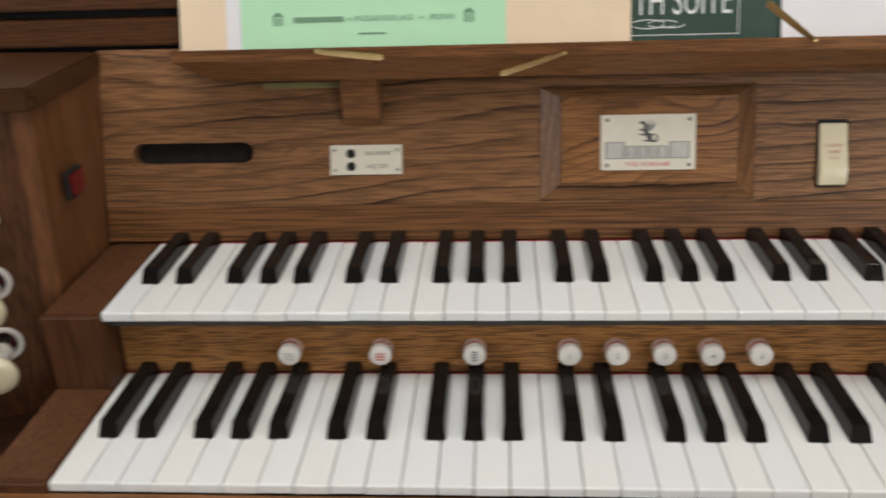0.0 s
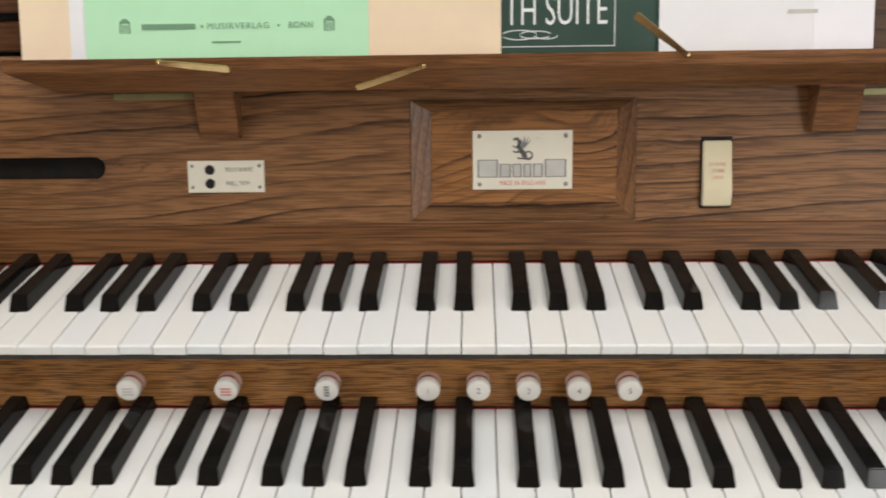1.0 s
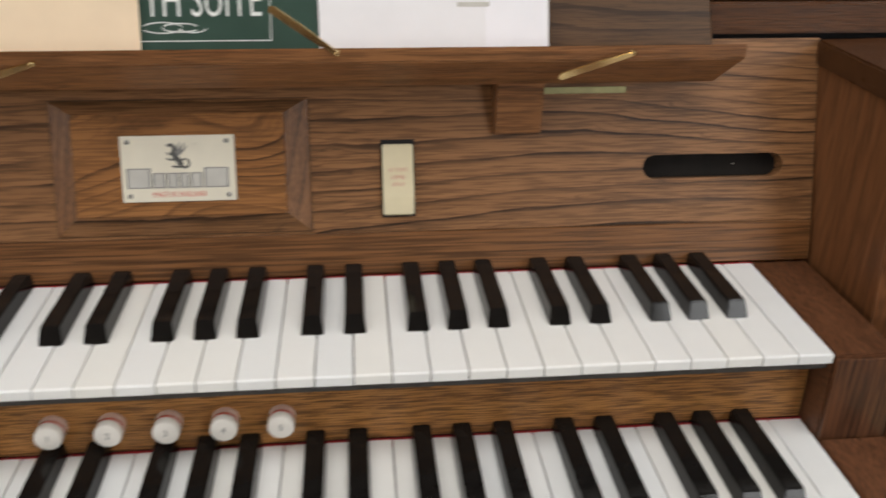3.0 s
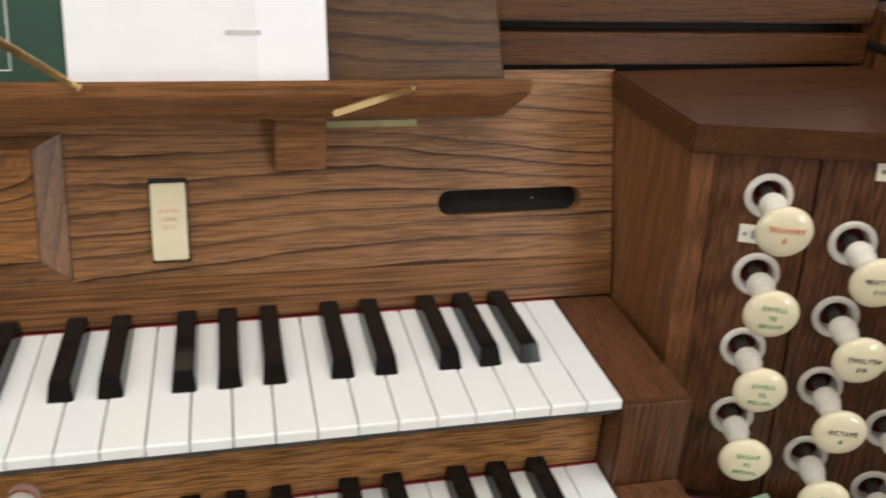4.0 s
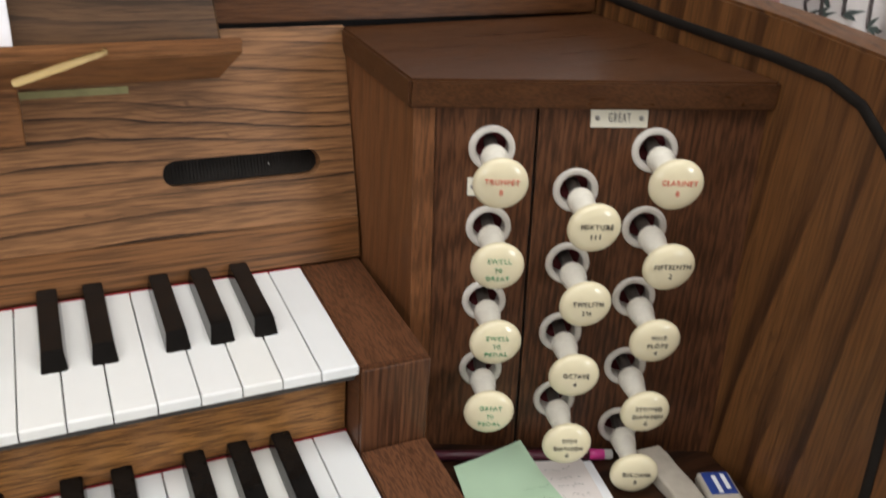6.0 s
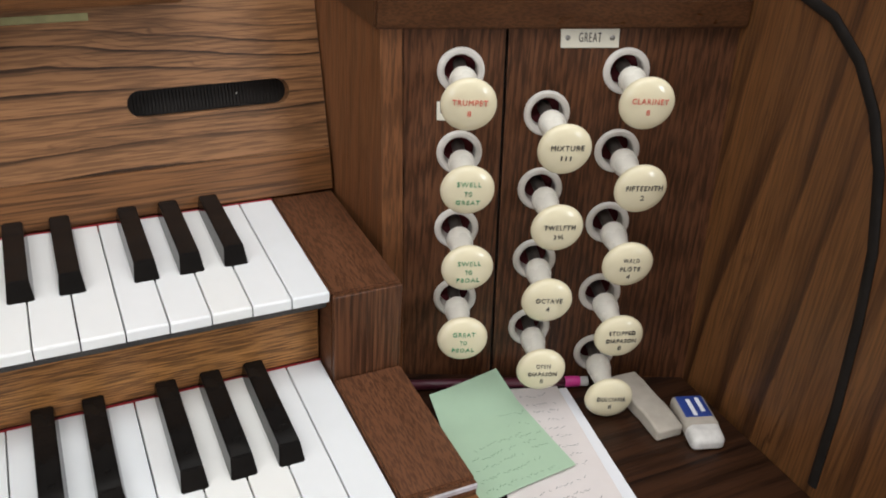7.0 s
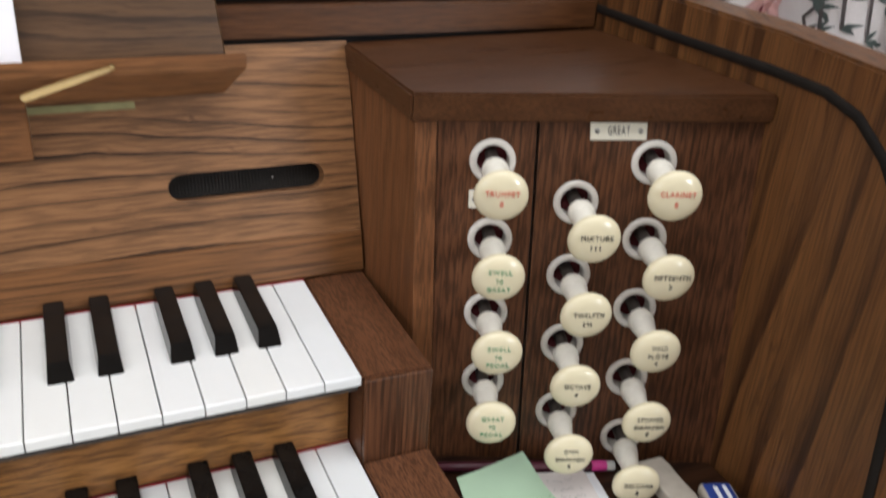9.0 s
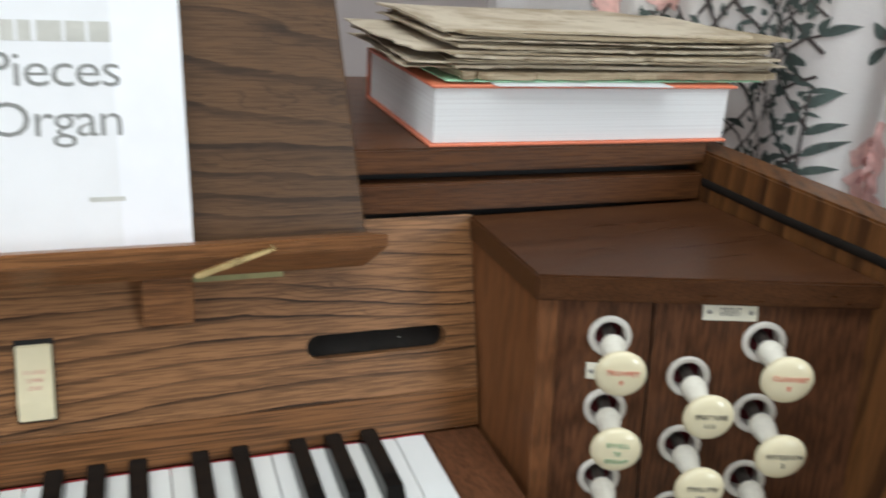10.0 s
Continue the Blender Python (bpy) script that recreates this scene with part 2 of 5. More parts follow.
def old_paper(name, pale, brown, stain):
    """Yellowed sheets: leaf lines along the edges, foxing and broad stains."""
    m, nodes, links, b = shader(name, 0.85)
    leaves = noise_of(nodes, links, stretched(nodes, links, (9, 9, 1300)), 1.0, 3.0, 0.6)
    broad = noise_of(nodes, links, stretched(nodes, links, (38, 38, 160)), 1.0, 3.0, 0.6)
    fox = noise_of(nodes, links, stretched(nodes, links, (150, 150, 150)), 1.0, 4.0, 0.6)
    base = mixed(nodes, links, ramp_of(nodes, links, leaves, [(0.36, (1, 1, 1)), (0.56, (0, 0, 0))]), pale, brown)
    base = mixed(nodes, links, ramp_of(nodes, links, broad, [(0.52, (0, 0, 0)), (0.74, (0.7, 0.7, 0.7))]), base, stain)
    base = mixed(nodes, links, ramp_of(nodes, links, fox, [(0.60, (0, 0, 0)), (0.72, (0.5, 0.5, 0.5))]), base, stain)
    links.new(base, b.inputs["Base Color"])
    bumped(nodes, links, b, leaves, 0.5, 0.0006)
    return m


PAPER_OLD = old_paper("paper_old", (0.60, 0.52, 0.40), (0.40, 0.32, 0.22), (0.28, 0.20, 0.12))
PAPER_OLD_DARK = old_paper("paper_old_dark", (0.42, 0.34, 0.23), (0.25, 0.185, 0.11), (0.16, 0.11, 0.06))
PAGES, pn, pl, pb = shader("page_edges", 0.75)
page_lines = noise_of(pn, pl, stretched(pn, pl, (3, 3, 900)), 1.0, 3.0)
pl.new(ramp_of(pn, pl, page_lines, [(0.3, (0.72, 0.71, 0.72)), (0.55, (0.80, 0.80, 0.81))]), pb.inputs["Base Color"])
bumped(pn, pl, pb, page_lines, 0.4, 0.0005)
COVER_FOREST = plain("cover_forest", (0.018, 0.055, 0.038), 0.45, 0, 0.08, 40)
COVER_ORANGE = plain("cover_orange", (0.74, 0.21, 0.11), 0.5, 0, 0.05, 40)
PAINT_WALL = plain("wall_paint", (0.60, 0.54, 0.53), 0.8, 0, 0.03, 12, 0.1)
PAINT_TAN = plain("wall_paint_tan", (0.20, 0.165, 0.13), 0.85, 0, 0.05, 12, 0.1)
PAINT_CEIL = plain("ceiling_paint", (0.80, 0.79, 0.77), 0.85, 0, 0.02, 12)
CARPET = plain("carpet_beige", (0.28, 0.22, 0.17), 0.95, 0, 0.2, 300, 0.5)
EDGE_PALE = plain("pale_edge", (0.50, 0.47, 0.49), 0.5, 0, 0.15, 200)
ERASER = plain("eraser_grey", (0.46, 0.41, 0.34), 0.75, 0, 0.12, 70)
ERASER_TIP = plain("eraser_white", (0.62, 0.60, 0.56), 0.75, 0, 0.2, 90)
SLEEVE_BLUE = plain("sleeve_blue", (0.02, 0.05, 0.24), 0.45, 0, 0.08, 90)
PINK = plain("pencil_pink", (0.65, 0.05, 0.28), 0.35, 0, 0.05, 90)
SWITCH_RED = plain("switch_red", (0.16, 0.010, 0.010), 0.3, 0, 0.05, 90)

IVORY.node_tree.nodes["Principled BSDF"].inputs["Specular IOR Level"].default_value = 0.25

# ---- mesh helpers ----
MID = 0.423  # middle of the keyboards


def box(bm, x0, x1, y0, y1, z0, z1, bevel=0.0, segments=1):
    made = bmesh.ops.create_cube(bm, size=1, matrix=Matrix.Translation(((x0 + x1) / 2, (y0 + y1) / 2, (z0 + z1) / 2)) @ Matrix.Diagonal((x1 - x0, y1 - y0, z1 - z0, 1)))
    if bevel:
        edges = list({e for v in made["verts"] for e in v.link_edges})
        bmesh.ops.bevel(bm, geom=edges, offset=bevel, segments=segments, affect="EDGES", clamp_overlap=True)
    return made


def rounded(bm, lo, hi, rad):
    """A box with softly rounded edges and corners."""
    ticks = []
    for p, q in zip(lo, hi):
        ticks.append([p, p + rad * 0.25, p + rad * 0.55, p + rad] + [p + rad + (q - p - 2 * rad) * k / 6 for k in range(1, 6)] + [q - rad, q - rad * 0.55, q - rad * 0.25, q])
    seen = {}

    def vert(p):
        key = tuple(round(v, 6) for v in p)
        if key not in seen:
            core = Vector([min(max(v, l + rad), h - rad) for v, l, h in zip(p, lo, hi)])
            off = Vector(p) - core
            seen[key] = bm.verts.new(core + off.normalized() * rad)
        return seen[key]

    for axis in range(3):
        i, j = (axis + 1) % 3, (axis + 2) % 3
        for side in (lo[axis], hi[axis]):
            for s0, s1 in zip(ticks[i], ticks[i][1:]):
                for t0, t1 in zip(ticks[j], ticks[j][1:]):
                    ring = []
                    for s, t in ((s0, t0), (s1, t0), (s1, t1), (s0, t1)):
                        p = [0, 0, 0]
                        p[axis], p[i], p[j] = side, s, t
                        ring.append(vert(p))
                    bm.faces.new(ring)
    bmesh.ops.recalc_face_normals(bm, faces=bm.faces)


def solid(bm, bottom, top):
    """A closed body between two outlines with the same number of corners."""
    a, b = [bm.verts.new(p) for p in bottom], [bm.verts.new(p) for p in top]
    n = len(a)
    bm.faces.new(a)
    bm.faces.new(b)
    for i in range(n):
        bm.faces.new((a[i], a[(i + 1) % n], b[(i + 1) % n], b[i]))
    bmesh.ops.recalc_face_normals(bm, faces=bm.faces)


def soften(bm, offset, segments=2, angle=30):
    edges = [e for e in bm.edges if e.is_manifold and e.calc_face_angle(0) > radians(angle)]
    bmesh.ops.bevel(bm, geom=edges, offset=offset, segments=segments, affect="EDGES", clamp_overlap=True)


def pierced(bm, outline, holes, place, depth):
    """A board with openings through it. outline, holes: corners in the board's own plane; place(u, v, w): their place in space."""
    edges = []
    for loop in (outline, *holes):
        vs = [bm.verts.new((u, v, 0)) for u, v in loop]
        edges += [bm.edges.new((vs[i], vs[(i + 1) % len(vs)])) for i in range(len(vs))]
    bmesh.ops.triangle_fill(bm, use_beauty=True, edges=edges, normal=(0, 0, 1))
    front = list(bm.faces)
    made = bmesh.ops.extrude_face_region(bm, geom=front)
    back = [g for g in made["geom"] if isinstance(g, bmesh.types.BMVert)]
    for v in back:
        v.co.z = -depth
    for v in bm.verts:
        v.co = place(*v.co)
    bmesh.ops.recalc_face_normals(bm, faces=bm.faces)


def circle(u, v, r, n=28):
    return [(u + r * math.cos(2 * math.pi * i / n), v + r * math.sin(2 * math.pi * i / n)) for i in range(n)]


def stadium(u0, u1, v0, v1, n=8):
    r, pts = (v1 - v0) / 2, []
    for i in range(n + 1):
        a = -math.pi / 2 + math.pi * i / n
        pts.append((u1 - r + r * math.cos(a), (v0 + v1) / 2 + r * math.sin(a)))
    for i in range(n + 1):
        a = math.pi / 2 + math.pi * i / n
        pts.append((u0 + r + r * math.cos(a), (v0 + v1) / 2 + r * math.sin(a)))
    return pts


def lathe(bm, profile, n=32, m=Matrix.Identity(4)):
    """A turned body round its own z: profile of (radius, height)."""
    rings = []
    for r, h in profile:
        if r < 1e-6:
            rings.append([bm.verts.new(m @ Vector((0, 0, h)))])
        else:
            rings.append([bm.verts.new(m @ Vector((r * math.cos(2 * math.pi * i / n), r * math.sin(2 * math.pi * i / n), h))) for i in range(n)])
    for a, b in zip(rings, rings[1:]):
        for i in range(n):
            if len(a) == 1 and len(b) == 1:
                continue
            if len(a) == 1:
                bm.faces.new((a[0], b[i], b[(i + 1) % n]))
            elif len(b) == 1:
                bm.faces.new((a[i], b[0], a[(i + 1) % n]))
            else:
                bm.faces.new((a[i], b[i], b[(i + 1) % n], a[(i + 1) % n]))
    bmesh.ops.recalc_face_normals(bm, faces=bm.faces)


def mesh_of(name, bm, material, smooth=False):
    me = bpy.data.meshes.new(name)
    bm.to_mesh(me)
    bm.free()
    me.materials.append(material)
    if smooth:
        for p in me.polygons:
            p.use_smooth = True
        me.set_sharp_from_angle(angle=radians(40))
    return me


def empty(name, place, label, category, group="", kind=""):
    ob = new(name)
    ob.empty_display_size = 0.02
    ob.matrix_world = place if isinstance(place, Matrix) else Matrix.Translation(place)
    return tagged(ob, label, category, group, kind)


def part(name, bm, material, parent, label="", smooth=False):
    """A mesh in world places as one part of a thing."""
    ob = new(name, mesh_of(name, bm, material, smooth))
    bpy.context.view_layer.update()
    ob.parent = parent
    ob.matrix_parent_inverse = parent.matrix_world.inverted()
    return tagged(ob, label)


def piece(name, me, parent, m):
    """A part that shares its mesh, at the pose m in its thing's own space."""
    ob = new(name, me)
    ob.parent = parent
    ob.matrix_basis = m
    return ob


def thing(name, bm, material, label, category, group="", kind="", smooth=False):
    return tagged(new(name, mesh_of(name, bm, material, smooth)), label, category, group, kind)


def letters(name, text, height, m, material, parent, width=0.0, depth=0.0003, spacing=1.0, track=1.18):
    """Raised or engraved writing as a mesh, centred on the pose m (x along the line, y up), in world places."""
    cu = bpy.data.curves.new(name, "FONT")
    cu.body, cu.size, cu.align_x, cu.align_y, cu.extrude, cu.space_line = text, height / 0.7, "CENTER", "CENTER", depth / 2, spacing
    cu.resolution_u = 3
    cu.offset = -0.004 * cu.size
    cu.space_character = track if width else 1.0
    tmp = new(name + "_curve", cu)
    bpy.context.view_layer.update()
    me = bpy.data.meshes.new_from_object(tmp.evaluated_get(bpy.context.evaluated_depsgraph_get()))
    bpy.data.objects.remove(tmp)
    bpy.data.curves.remove(cu)
    if width and len(me.vertices):
        xs = [v.co.x for v in me.vertices]
        s = width / max(1e-6, max(xs) - min(xs))
        me.transform(Matrix.Diagonal((s, 1, 1, 1)))
    me.transform(m)
    me.materials.clear()
    me.materials.append(material)
    ob = new(name, me)
    bpy.context.view_layer.update()
    ob.parent = parent
    ob.matrix_parent_inverse = parent.matrix_world.inverted()
    return ob


def basis(origin, u, v, w):
    m = Matrix.Identity(4)
    for i, col in enumerate((u, v, w)):
        m.col[i] = (*Vector(col).normalized(), 0)
    m.col[3] = (*origin, 1)
    return m


# ---- the room ----
def wall(name, x0, x1, y0, y1, z0, z1, material, label):
    bm = bmesh.new()
    box(bm, x0, x1, y0, y1, z0, z1)
    return thing(name, bm, material, label, "wall", kind="structure")


RX0, RX1, RY0, RY1, RH = -1.9, 2.9, -2.9, 0.92, 2.6
wall("floor", RX0 - 0.1, RX1 + 0.1, RY0 - 0.1, RY1 + 0.1, -0.1, 0.0, CARPET, "beige carpeted floor of the room")
# ceiling, with an opening cut for the added overhead lamp
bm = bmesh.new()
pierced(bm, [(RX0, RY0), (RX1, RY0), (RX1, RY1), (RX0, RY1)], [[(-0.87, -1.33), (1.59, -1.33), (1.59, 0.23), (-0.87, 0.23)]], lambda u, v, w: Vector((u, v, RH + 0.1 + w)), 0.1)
thing("ceiling", bm, PAINT_CEIL, "plain white painted ceiling with an added opening for the overhead lamp", "ceiling", kind="structure")
wall("wall_north", RX0 - 0.1, RX1 + 0.1, RY1, RY1 + 0.1, 0, RH, PAINT_WALL, "pale pinkish white painted wall behind the organ")


def wall_with_window(name, along, at0, at1, lo, hi, w0, w1, s, h, label, material=PAINT_WALL):
    """A wall with one opening from w0 to w1, sill s and head h."""
    bm = bmesh.new()
    if along == "x":
        place = lambda u, v, w: Vector((u, at1 + w, v))
    else:
        place = lambda u, v, w: Vector((at1 + w, u, v))
    pierced(bm, [(lo, 0), (hi, 0), (hi, RH), (lo, RH)], [[(w0, s), (w1, s), (w1, h), (w0, h)]], place, at1 - at0)
    return thing(name, bm, material, label, "wall", kind="structure")


wall_with_window("wall_south", "x", RY0 - 0.1, RY0, RX0, RX1, 1.90, 2.86, 1.10, 2.26, "dark tan wall with a plain window behind the player", PAINT_TAN)
wall_with_window("wall_west", "y", RX0 - 0.1, RX0, RY0, RY1, -2.14, -0.86, 0.96, 2.24, "dark tan side wall with a square window", PAINT_TAN)
wall("wall_east", RX1, RX1 + 0.1, RY0, RY1, 0, RH, PAINT_WALL, "pale pinkish white painted side wall by the curtain")

# ---- the organ console ----
NAME_Z, NAME_Y, SLOPE = 0.875, 0.262, 0.31  # the nameboard leans back
TILT_B = math.atan(SLOPE)


def on_name(x, z, out=0.0):
    """A place on the sloping nameboard, out metres proud of it."""
    return Vector((x, NAME_Y + (z - NAME_Z) * SLOPE - out * math.cos(TILT_B), z + out * math.sin(TILT_B)))


def name_pose(x, z, out=0.0):
    return basis(on_name(x, z, out), (1, 0, 0), (0, math.sin(TILT_B), math.cos(TILT_B)), (0, -math.cos(TILT_B), math.sin(TILT_B)))


console = empty("organ_console", (MID, 0.15, 0), "dark oak two-manual church organ console with roll-top grooves", "organ")

# sides, top, back and base
for side, x0, x1 in (("right", 1.105, 1.138), ("left", -0.292, -0.259)):
    bm = bmesh.new()
    outline = [(-0.16, 0.0), (0.62, 0.0), (0.62, 1.0215), (0.10, 1.0215), (0.02, 1.018), (-0.035, 1.000), (-0.075, 0.965), (-0.100, 0.915), (-0.112, 0.84), (-0.125, 0.70), (-0.16, 0.62)]
    solid(bm, [(x0, y, z) for y, z in outline], [(x1, y, z) for y, z in outline])
    soften(bm, 0.002, 2)
    cheek = part("cheek", bm, OAK_CHEEK, console, "brown oak side cheek with upright grain")
    # the groove of the roll top, lined in black
    xi = x0 if side == "right" else x1
    s = -1 if side == "right" else 1
    track = [(0.30, 0.9955), (0.20, 0.9955), (0.10, 0.9975), (0.055, 0.9965), (0.028, 0.9895), (0.004, 0.9725), (-0.014, 0.950), (-0.028, 0.922), (-0.040, 0.880), (-0.046, 0.840), (-0.052, 0.78), (-0.055, 0.718)]
    bm = bmesh.new()
    half = 0.0033
    rows = []
    for i, (y, z) in enumerate(track):
        a, b = track[max(0, i - 1)], track[min(len(track) - 1, i + 1)]
        d = Vector((b[0] - a[0], b[1] - a[1])).normalized()
        n = Vector((-d.y, d.x))
        rows.append([bm.verts.new((xi + s * o, y + n.x * w, z + n.y * w)) for w, o in ((half, -0.001), (half, 0.0010), (half * 0.6, 0.0018), (0, 0.0020), (-half * 0.6, 0.0018), (-half, 0.0010), (-half, -0.001))])
    for r0, r1 in zip(rows, rows[1:]):
        for k in range(6):
            bm.faces.new((r0[k], r0[k + 1], r1[k + 1], r1[k]))
    bm.faces.new(rows[0])
    bm.faces.new(rows[-1])
    bmesh.ops.recalc_face_normals(bm, faces=bm.faces)
    ob = part("roll_top_track", bm, RUBBER, console, "black curved roll-top track", True)

bm = bmesh.new()
box(bm, -0.258, 1.104, 0.2955, 0.62, 1.0105, 1.0300, 0.0015, 2)
part("top_board", bm, OAK_TOP, console)
bm = bmesh.new()
box(bm, -0.258, 1.104, 0.60, 0.62, 0.0, 1.0095)
part("back_panel", bm, OAK_TOP, console)
bm = bmesh.new()
box(bm, -0.258, 1.104, 0.294, 0.312, 0.9800, 1.0030, 0.0015, 2)
part("roll_top_slat", bm, OAK_TOP, console, "brown oak slat of the roll top")
bm = bmesh.new()
box(bm, -0.258, 1.104, 0.316, 0.322, 0.955, 1.0100)
part("roll_top_lining", bm, BLACK, console, "black lining behind the roll-top slats")
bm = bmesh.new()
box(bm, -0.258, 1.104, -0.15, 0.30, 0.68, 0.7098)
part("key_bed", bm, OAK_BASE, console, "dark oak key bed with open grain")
bm = bmesh.new()
box(bm, -0.258, 1.104, -0.05, 0.0, 0.0, 0.679)
part("knee_panel", bm, OAK_JAMB, console)
bm = bmesh.new()
box(bm, -0.046, 0.892, -0.024, -0.0008, 0.7105, 0.7442, 0.0015, 2)
part("key_slip", bm, OAK_RAIL, console)

# the nameboard with its two slots
SLOTS = [(-0.0207, 0.0868, 0.8828, 0.8998), (0.759, 0.8682, 0.8794, 0.8964)]
bm = bmesh.new()
cz = math.cos(TILT_B)
pierced(bm, [(-0.0470, (0.8470 - NAME_Z) / cz), (0.8930, (0.8470 - NAME_Z) / cz), (0.8930, (0.9770 - NAME_Z) / cz), (-0.0470, (0.9770 - NAME_Z) / cz)],
        [stadium(a, b, (c - NAME_Z) / cz, (d - NAME_Z) / cz) for a, b, c, d in SLOTS],
        lambda u, v, w: on_name(u, NAME_Z) + Vector((0, v * math.sin(TILT_B) - w * cz, v * cz + w * math.sin(TILT_B))), 0.012)
nameboard = part("nameboard", bm, OAK_NAME, console, "brown oak nameboard with wavy dark grain")
for a, b, c, d in SLOTS:
    bm = bmesh.new()
    p = [on_name(x, z, -0.0125) for x, z in ((a - 0.004, c - 0.004), (b + 0.004, c - 0.004), (b + 0.004, d + 0.004), (a - 0.004, d + 0.004))]
    solid(bm, p, [v + Vector((0, 0.006, -0.002)) for v in p])
    part("slot_cloth", bm, GRILLE, console, "black ribbed cloth behind a speaker slot")
    bm = bmesh.new()
    n = 46
    for i in range(n):
        x = a + (b - a) * (i + 0.5) / n
        q = [on_name(x - 0.0006, z, -0.0115) for z in (c, d)] + [on_name(x + 0.0006, z, -0.0115) for z in (d, c)]
        solid(bm, q, [v + Vector((0, 0.0008, 0)) for v in q])
    tagged(part("cloth_rib", bm, GRILLE, console), kind="stuff")
# white dot put in for a pinhole of light in the slot
bm = bmesh.new()
lathe(bm, [(0.0005, -0.0085), (0.0005, -0.0078), (0, -0.0074)], 10, name_pose(0.8325, 0.8885))
part("light_dot", bm, WHITE_PLASTIC, console, "tiny white dot for a point of light in a speaker slot")
# lower rail and red felt
bm = bmesh.new()
lo, hi = 0.8170, 0.8468
solid(bm, [on_name(-0.047, lo, 0.0006), on_name(-0.047, hi, 0.0025), on_name(-0.047, hi, -0.011), on_name(-0.047, lo, -0.011)],
      [on_name(0.893, lo, 0.0006), on_name(0.893, hi, 0.0025), on_name(0.893, hi, -0.011), on_name(0.893, lo, -0.011)])
soften(bm, 0.001, 1)
part("nameboard_rail", bm, OAK_RAIL, console, "golden-brown oak rail over the upper keys")

# raised panel and nameplate
raised = empty("raised_panel", on_name(0.4237, 0.895), "framed oak panel that carries the maker's plate", "panel")
px0, px1, pz0, pz1, out = 0.3350, 0.5125, 0.8495, 0.9400, 0.0115
ix0, ix1, iz0, iz1 = 0.3514, 0.4964, 0.8630, 0.9310
corner = [(px0, pz0), (px1, pz0), (px1, pz1), (px0, pz1)]
inset = [(ix0, iz0), (ix1, iz0), (ix1, iz1), (ix0, iz1)]
bm = bmesh.new()
solid(bm, [on_name(x, z, -0.001) for x, z in inset], [on_name(x, z, out) for x, z in inset])
soften(bm, 0.0009, 2)
part("field", bm, OAK_FIELD, raised)
for k in range(4):
    a, b, c, d = corner[k], corner[(k + 1) % 4], inset[(k + 1) % 4], inset[k]
    bm = bmesh.new()
    solid(bm, [on_name(*a, -0.001), on_name(*b, -0.001), on_name(*c, -0.001), on_name(*d, -0.001)],
          [on_name(*a, 0.0010), on_name(*b, 0.0010), on_name(*c, out - 0.0030), on_name(*d, out - 0.0030)])
    part("bevel", bm, OAK_NAME if k % 2 == 0 else OAK_NAME_UP, raised)
# narrow dark strips round the panel, coloured like the shade in its joint
for x0, x1, z0, z1 in ((px0 - 0.0007, px1 + 0.0007, pz0 - 0.0007, pz0), (px0 - 0.0007, px1 + 0.0007, pz1, pz1 + 0.0007), (px0 - 0.0007, px0, pz0, pz1), (px1, px1 + 0.0007, pz0, pz1)):
    bm = bmesh.new()
    ring = [(x0, z0), (x1, z0), (x1, z1), (x0, z1)]
    solid(bm, [on_name(x, z, -0.001) for x, z in ring], [on_name(x, z, 0.0004) for x, z in ring])
    part("joint_shade", bm, OAK_DESK, raised)


def screw(m, r, parent):
    bm = bmesh.new()
    lathe(bm, [(r, -0.0005), (r, 0.0004), (r * 0.7, 0.0009), (0, 0.0011)], 14, m)
    ob = part("screw", bm, STEEL, parent, "dark steel screw", True)
    return ob


def flat_plate(m, w, h, t, parent, material=PLATE, name="plate"):
    bm = bmesh.new()
    box(bm, -w / 2, w / 2, -h / 2, h / 2, 0, t, 0.0003, 1)
    bm.transform(m)
    return part(name, bm, material, parent)


def bar(m, u0, u1, v0, v1, parent, material, name="mark", t=0.0003):
    bm = bmesh.new()
    box(bm, u0, u1, v0, v1, -0.0002, t)
    bm.transform(m)
    return part(name, bm, material, parent)


maker = empty("maker_plate", on_name(0.423, 0.8982, out), "ivory maker's plate with grey lettering on a panel", "plate")
pm = name_pose(0.4229, 0.8950, out)
pw, ph = 0.0776, 0.0458
maker = flat_plate(pm, pw, ph, 0.0016, maker)
face = pm @ Matrix.Translation((0, 0, 0.0016))
for u in (-1, 1):
    for v in (-1, 1):
        screw(face @ Matrix.Translation((u * (pw / 2 - 0.0052), v * (ph / 2 - 0.0042), 0)), 0.0017, maker)
def stroke(m, pts, w0, w1, parent, material, name="emblem"):
    """A curved stroke that tapers from w0 to w1."""
    n, left, right = len(pts), [], []
    for i, (u, v) in enumerate(pts):
        p, q = pts[max(0, i - 1)], pts[min(n - 1, i + 1)]
        d = Vector((q[0] - p[0], q[1] - p[1])).normalized()
        w = (w0 + (w1 - w0) * i / (n - 1)) / 2
        left.append((u - d.y * w, v + d.x * w))
        right.append((u + d.y * w, v - d.x * w))
    bm = bmesh.new()
    rows = [[bm.verts.new(m @ Vector((*p, h))) for p, h in ((a, -0.0002), (a, 0.0003), (b, 0.0003), (b, -0.0002))] for a, b in zip(left, right)]
    for r0, r1 in zip(rows, rows[1:]):
        for k in range(4):
            bm.faces.new((r0[k], r0[(k + 1) % 4], r1[(k + 1) % 4], r1[k]))
    bm.faces.new(rows[0])
    bm.faces.new(rows[-1])
    bmesh.ops.recalc_face_normals(bm, faces=bm.faces)
    return part(name, bm, material, parent)


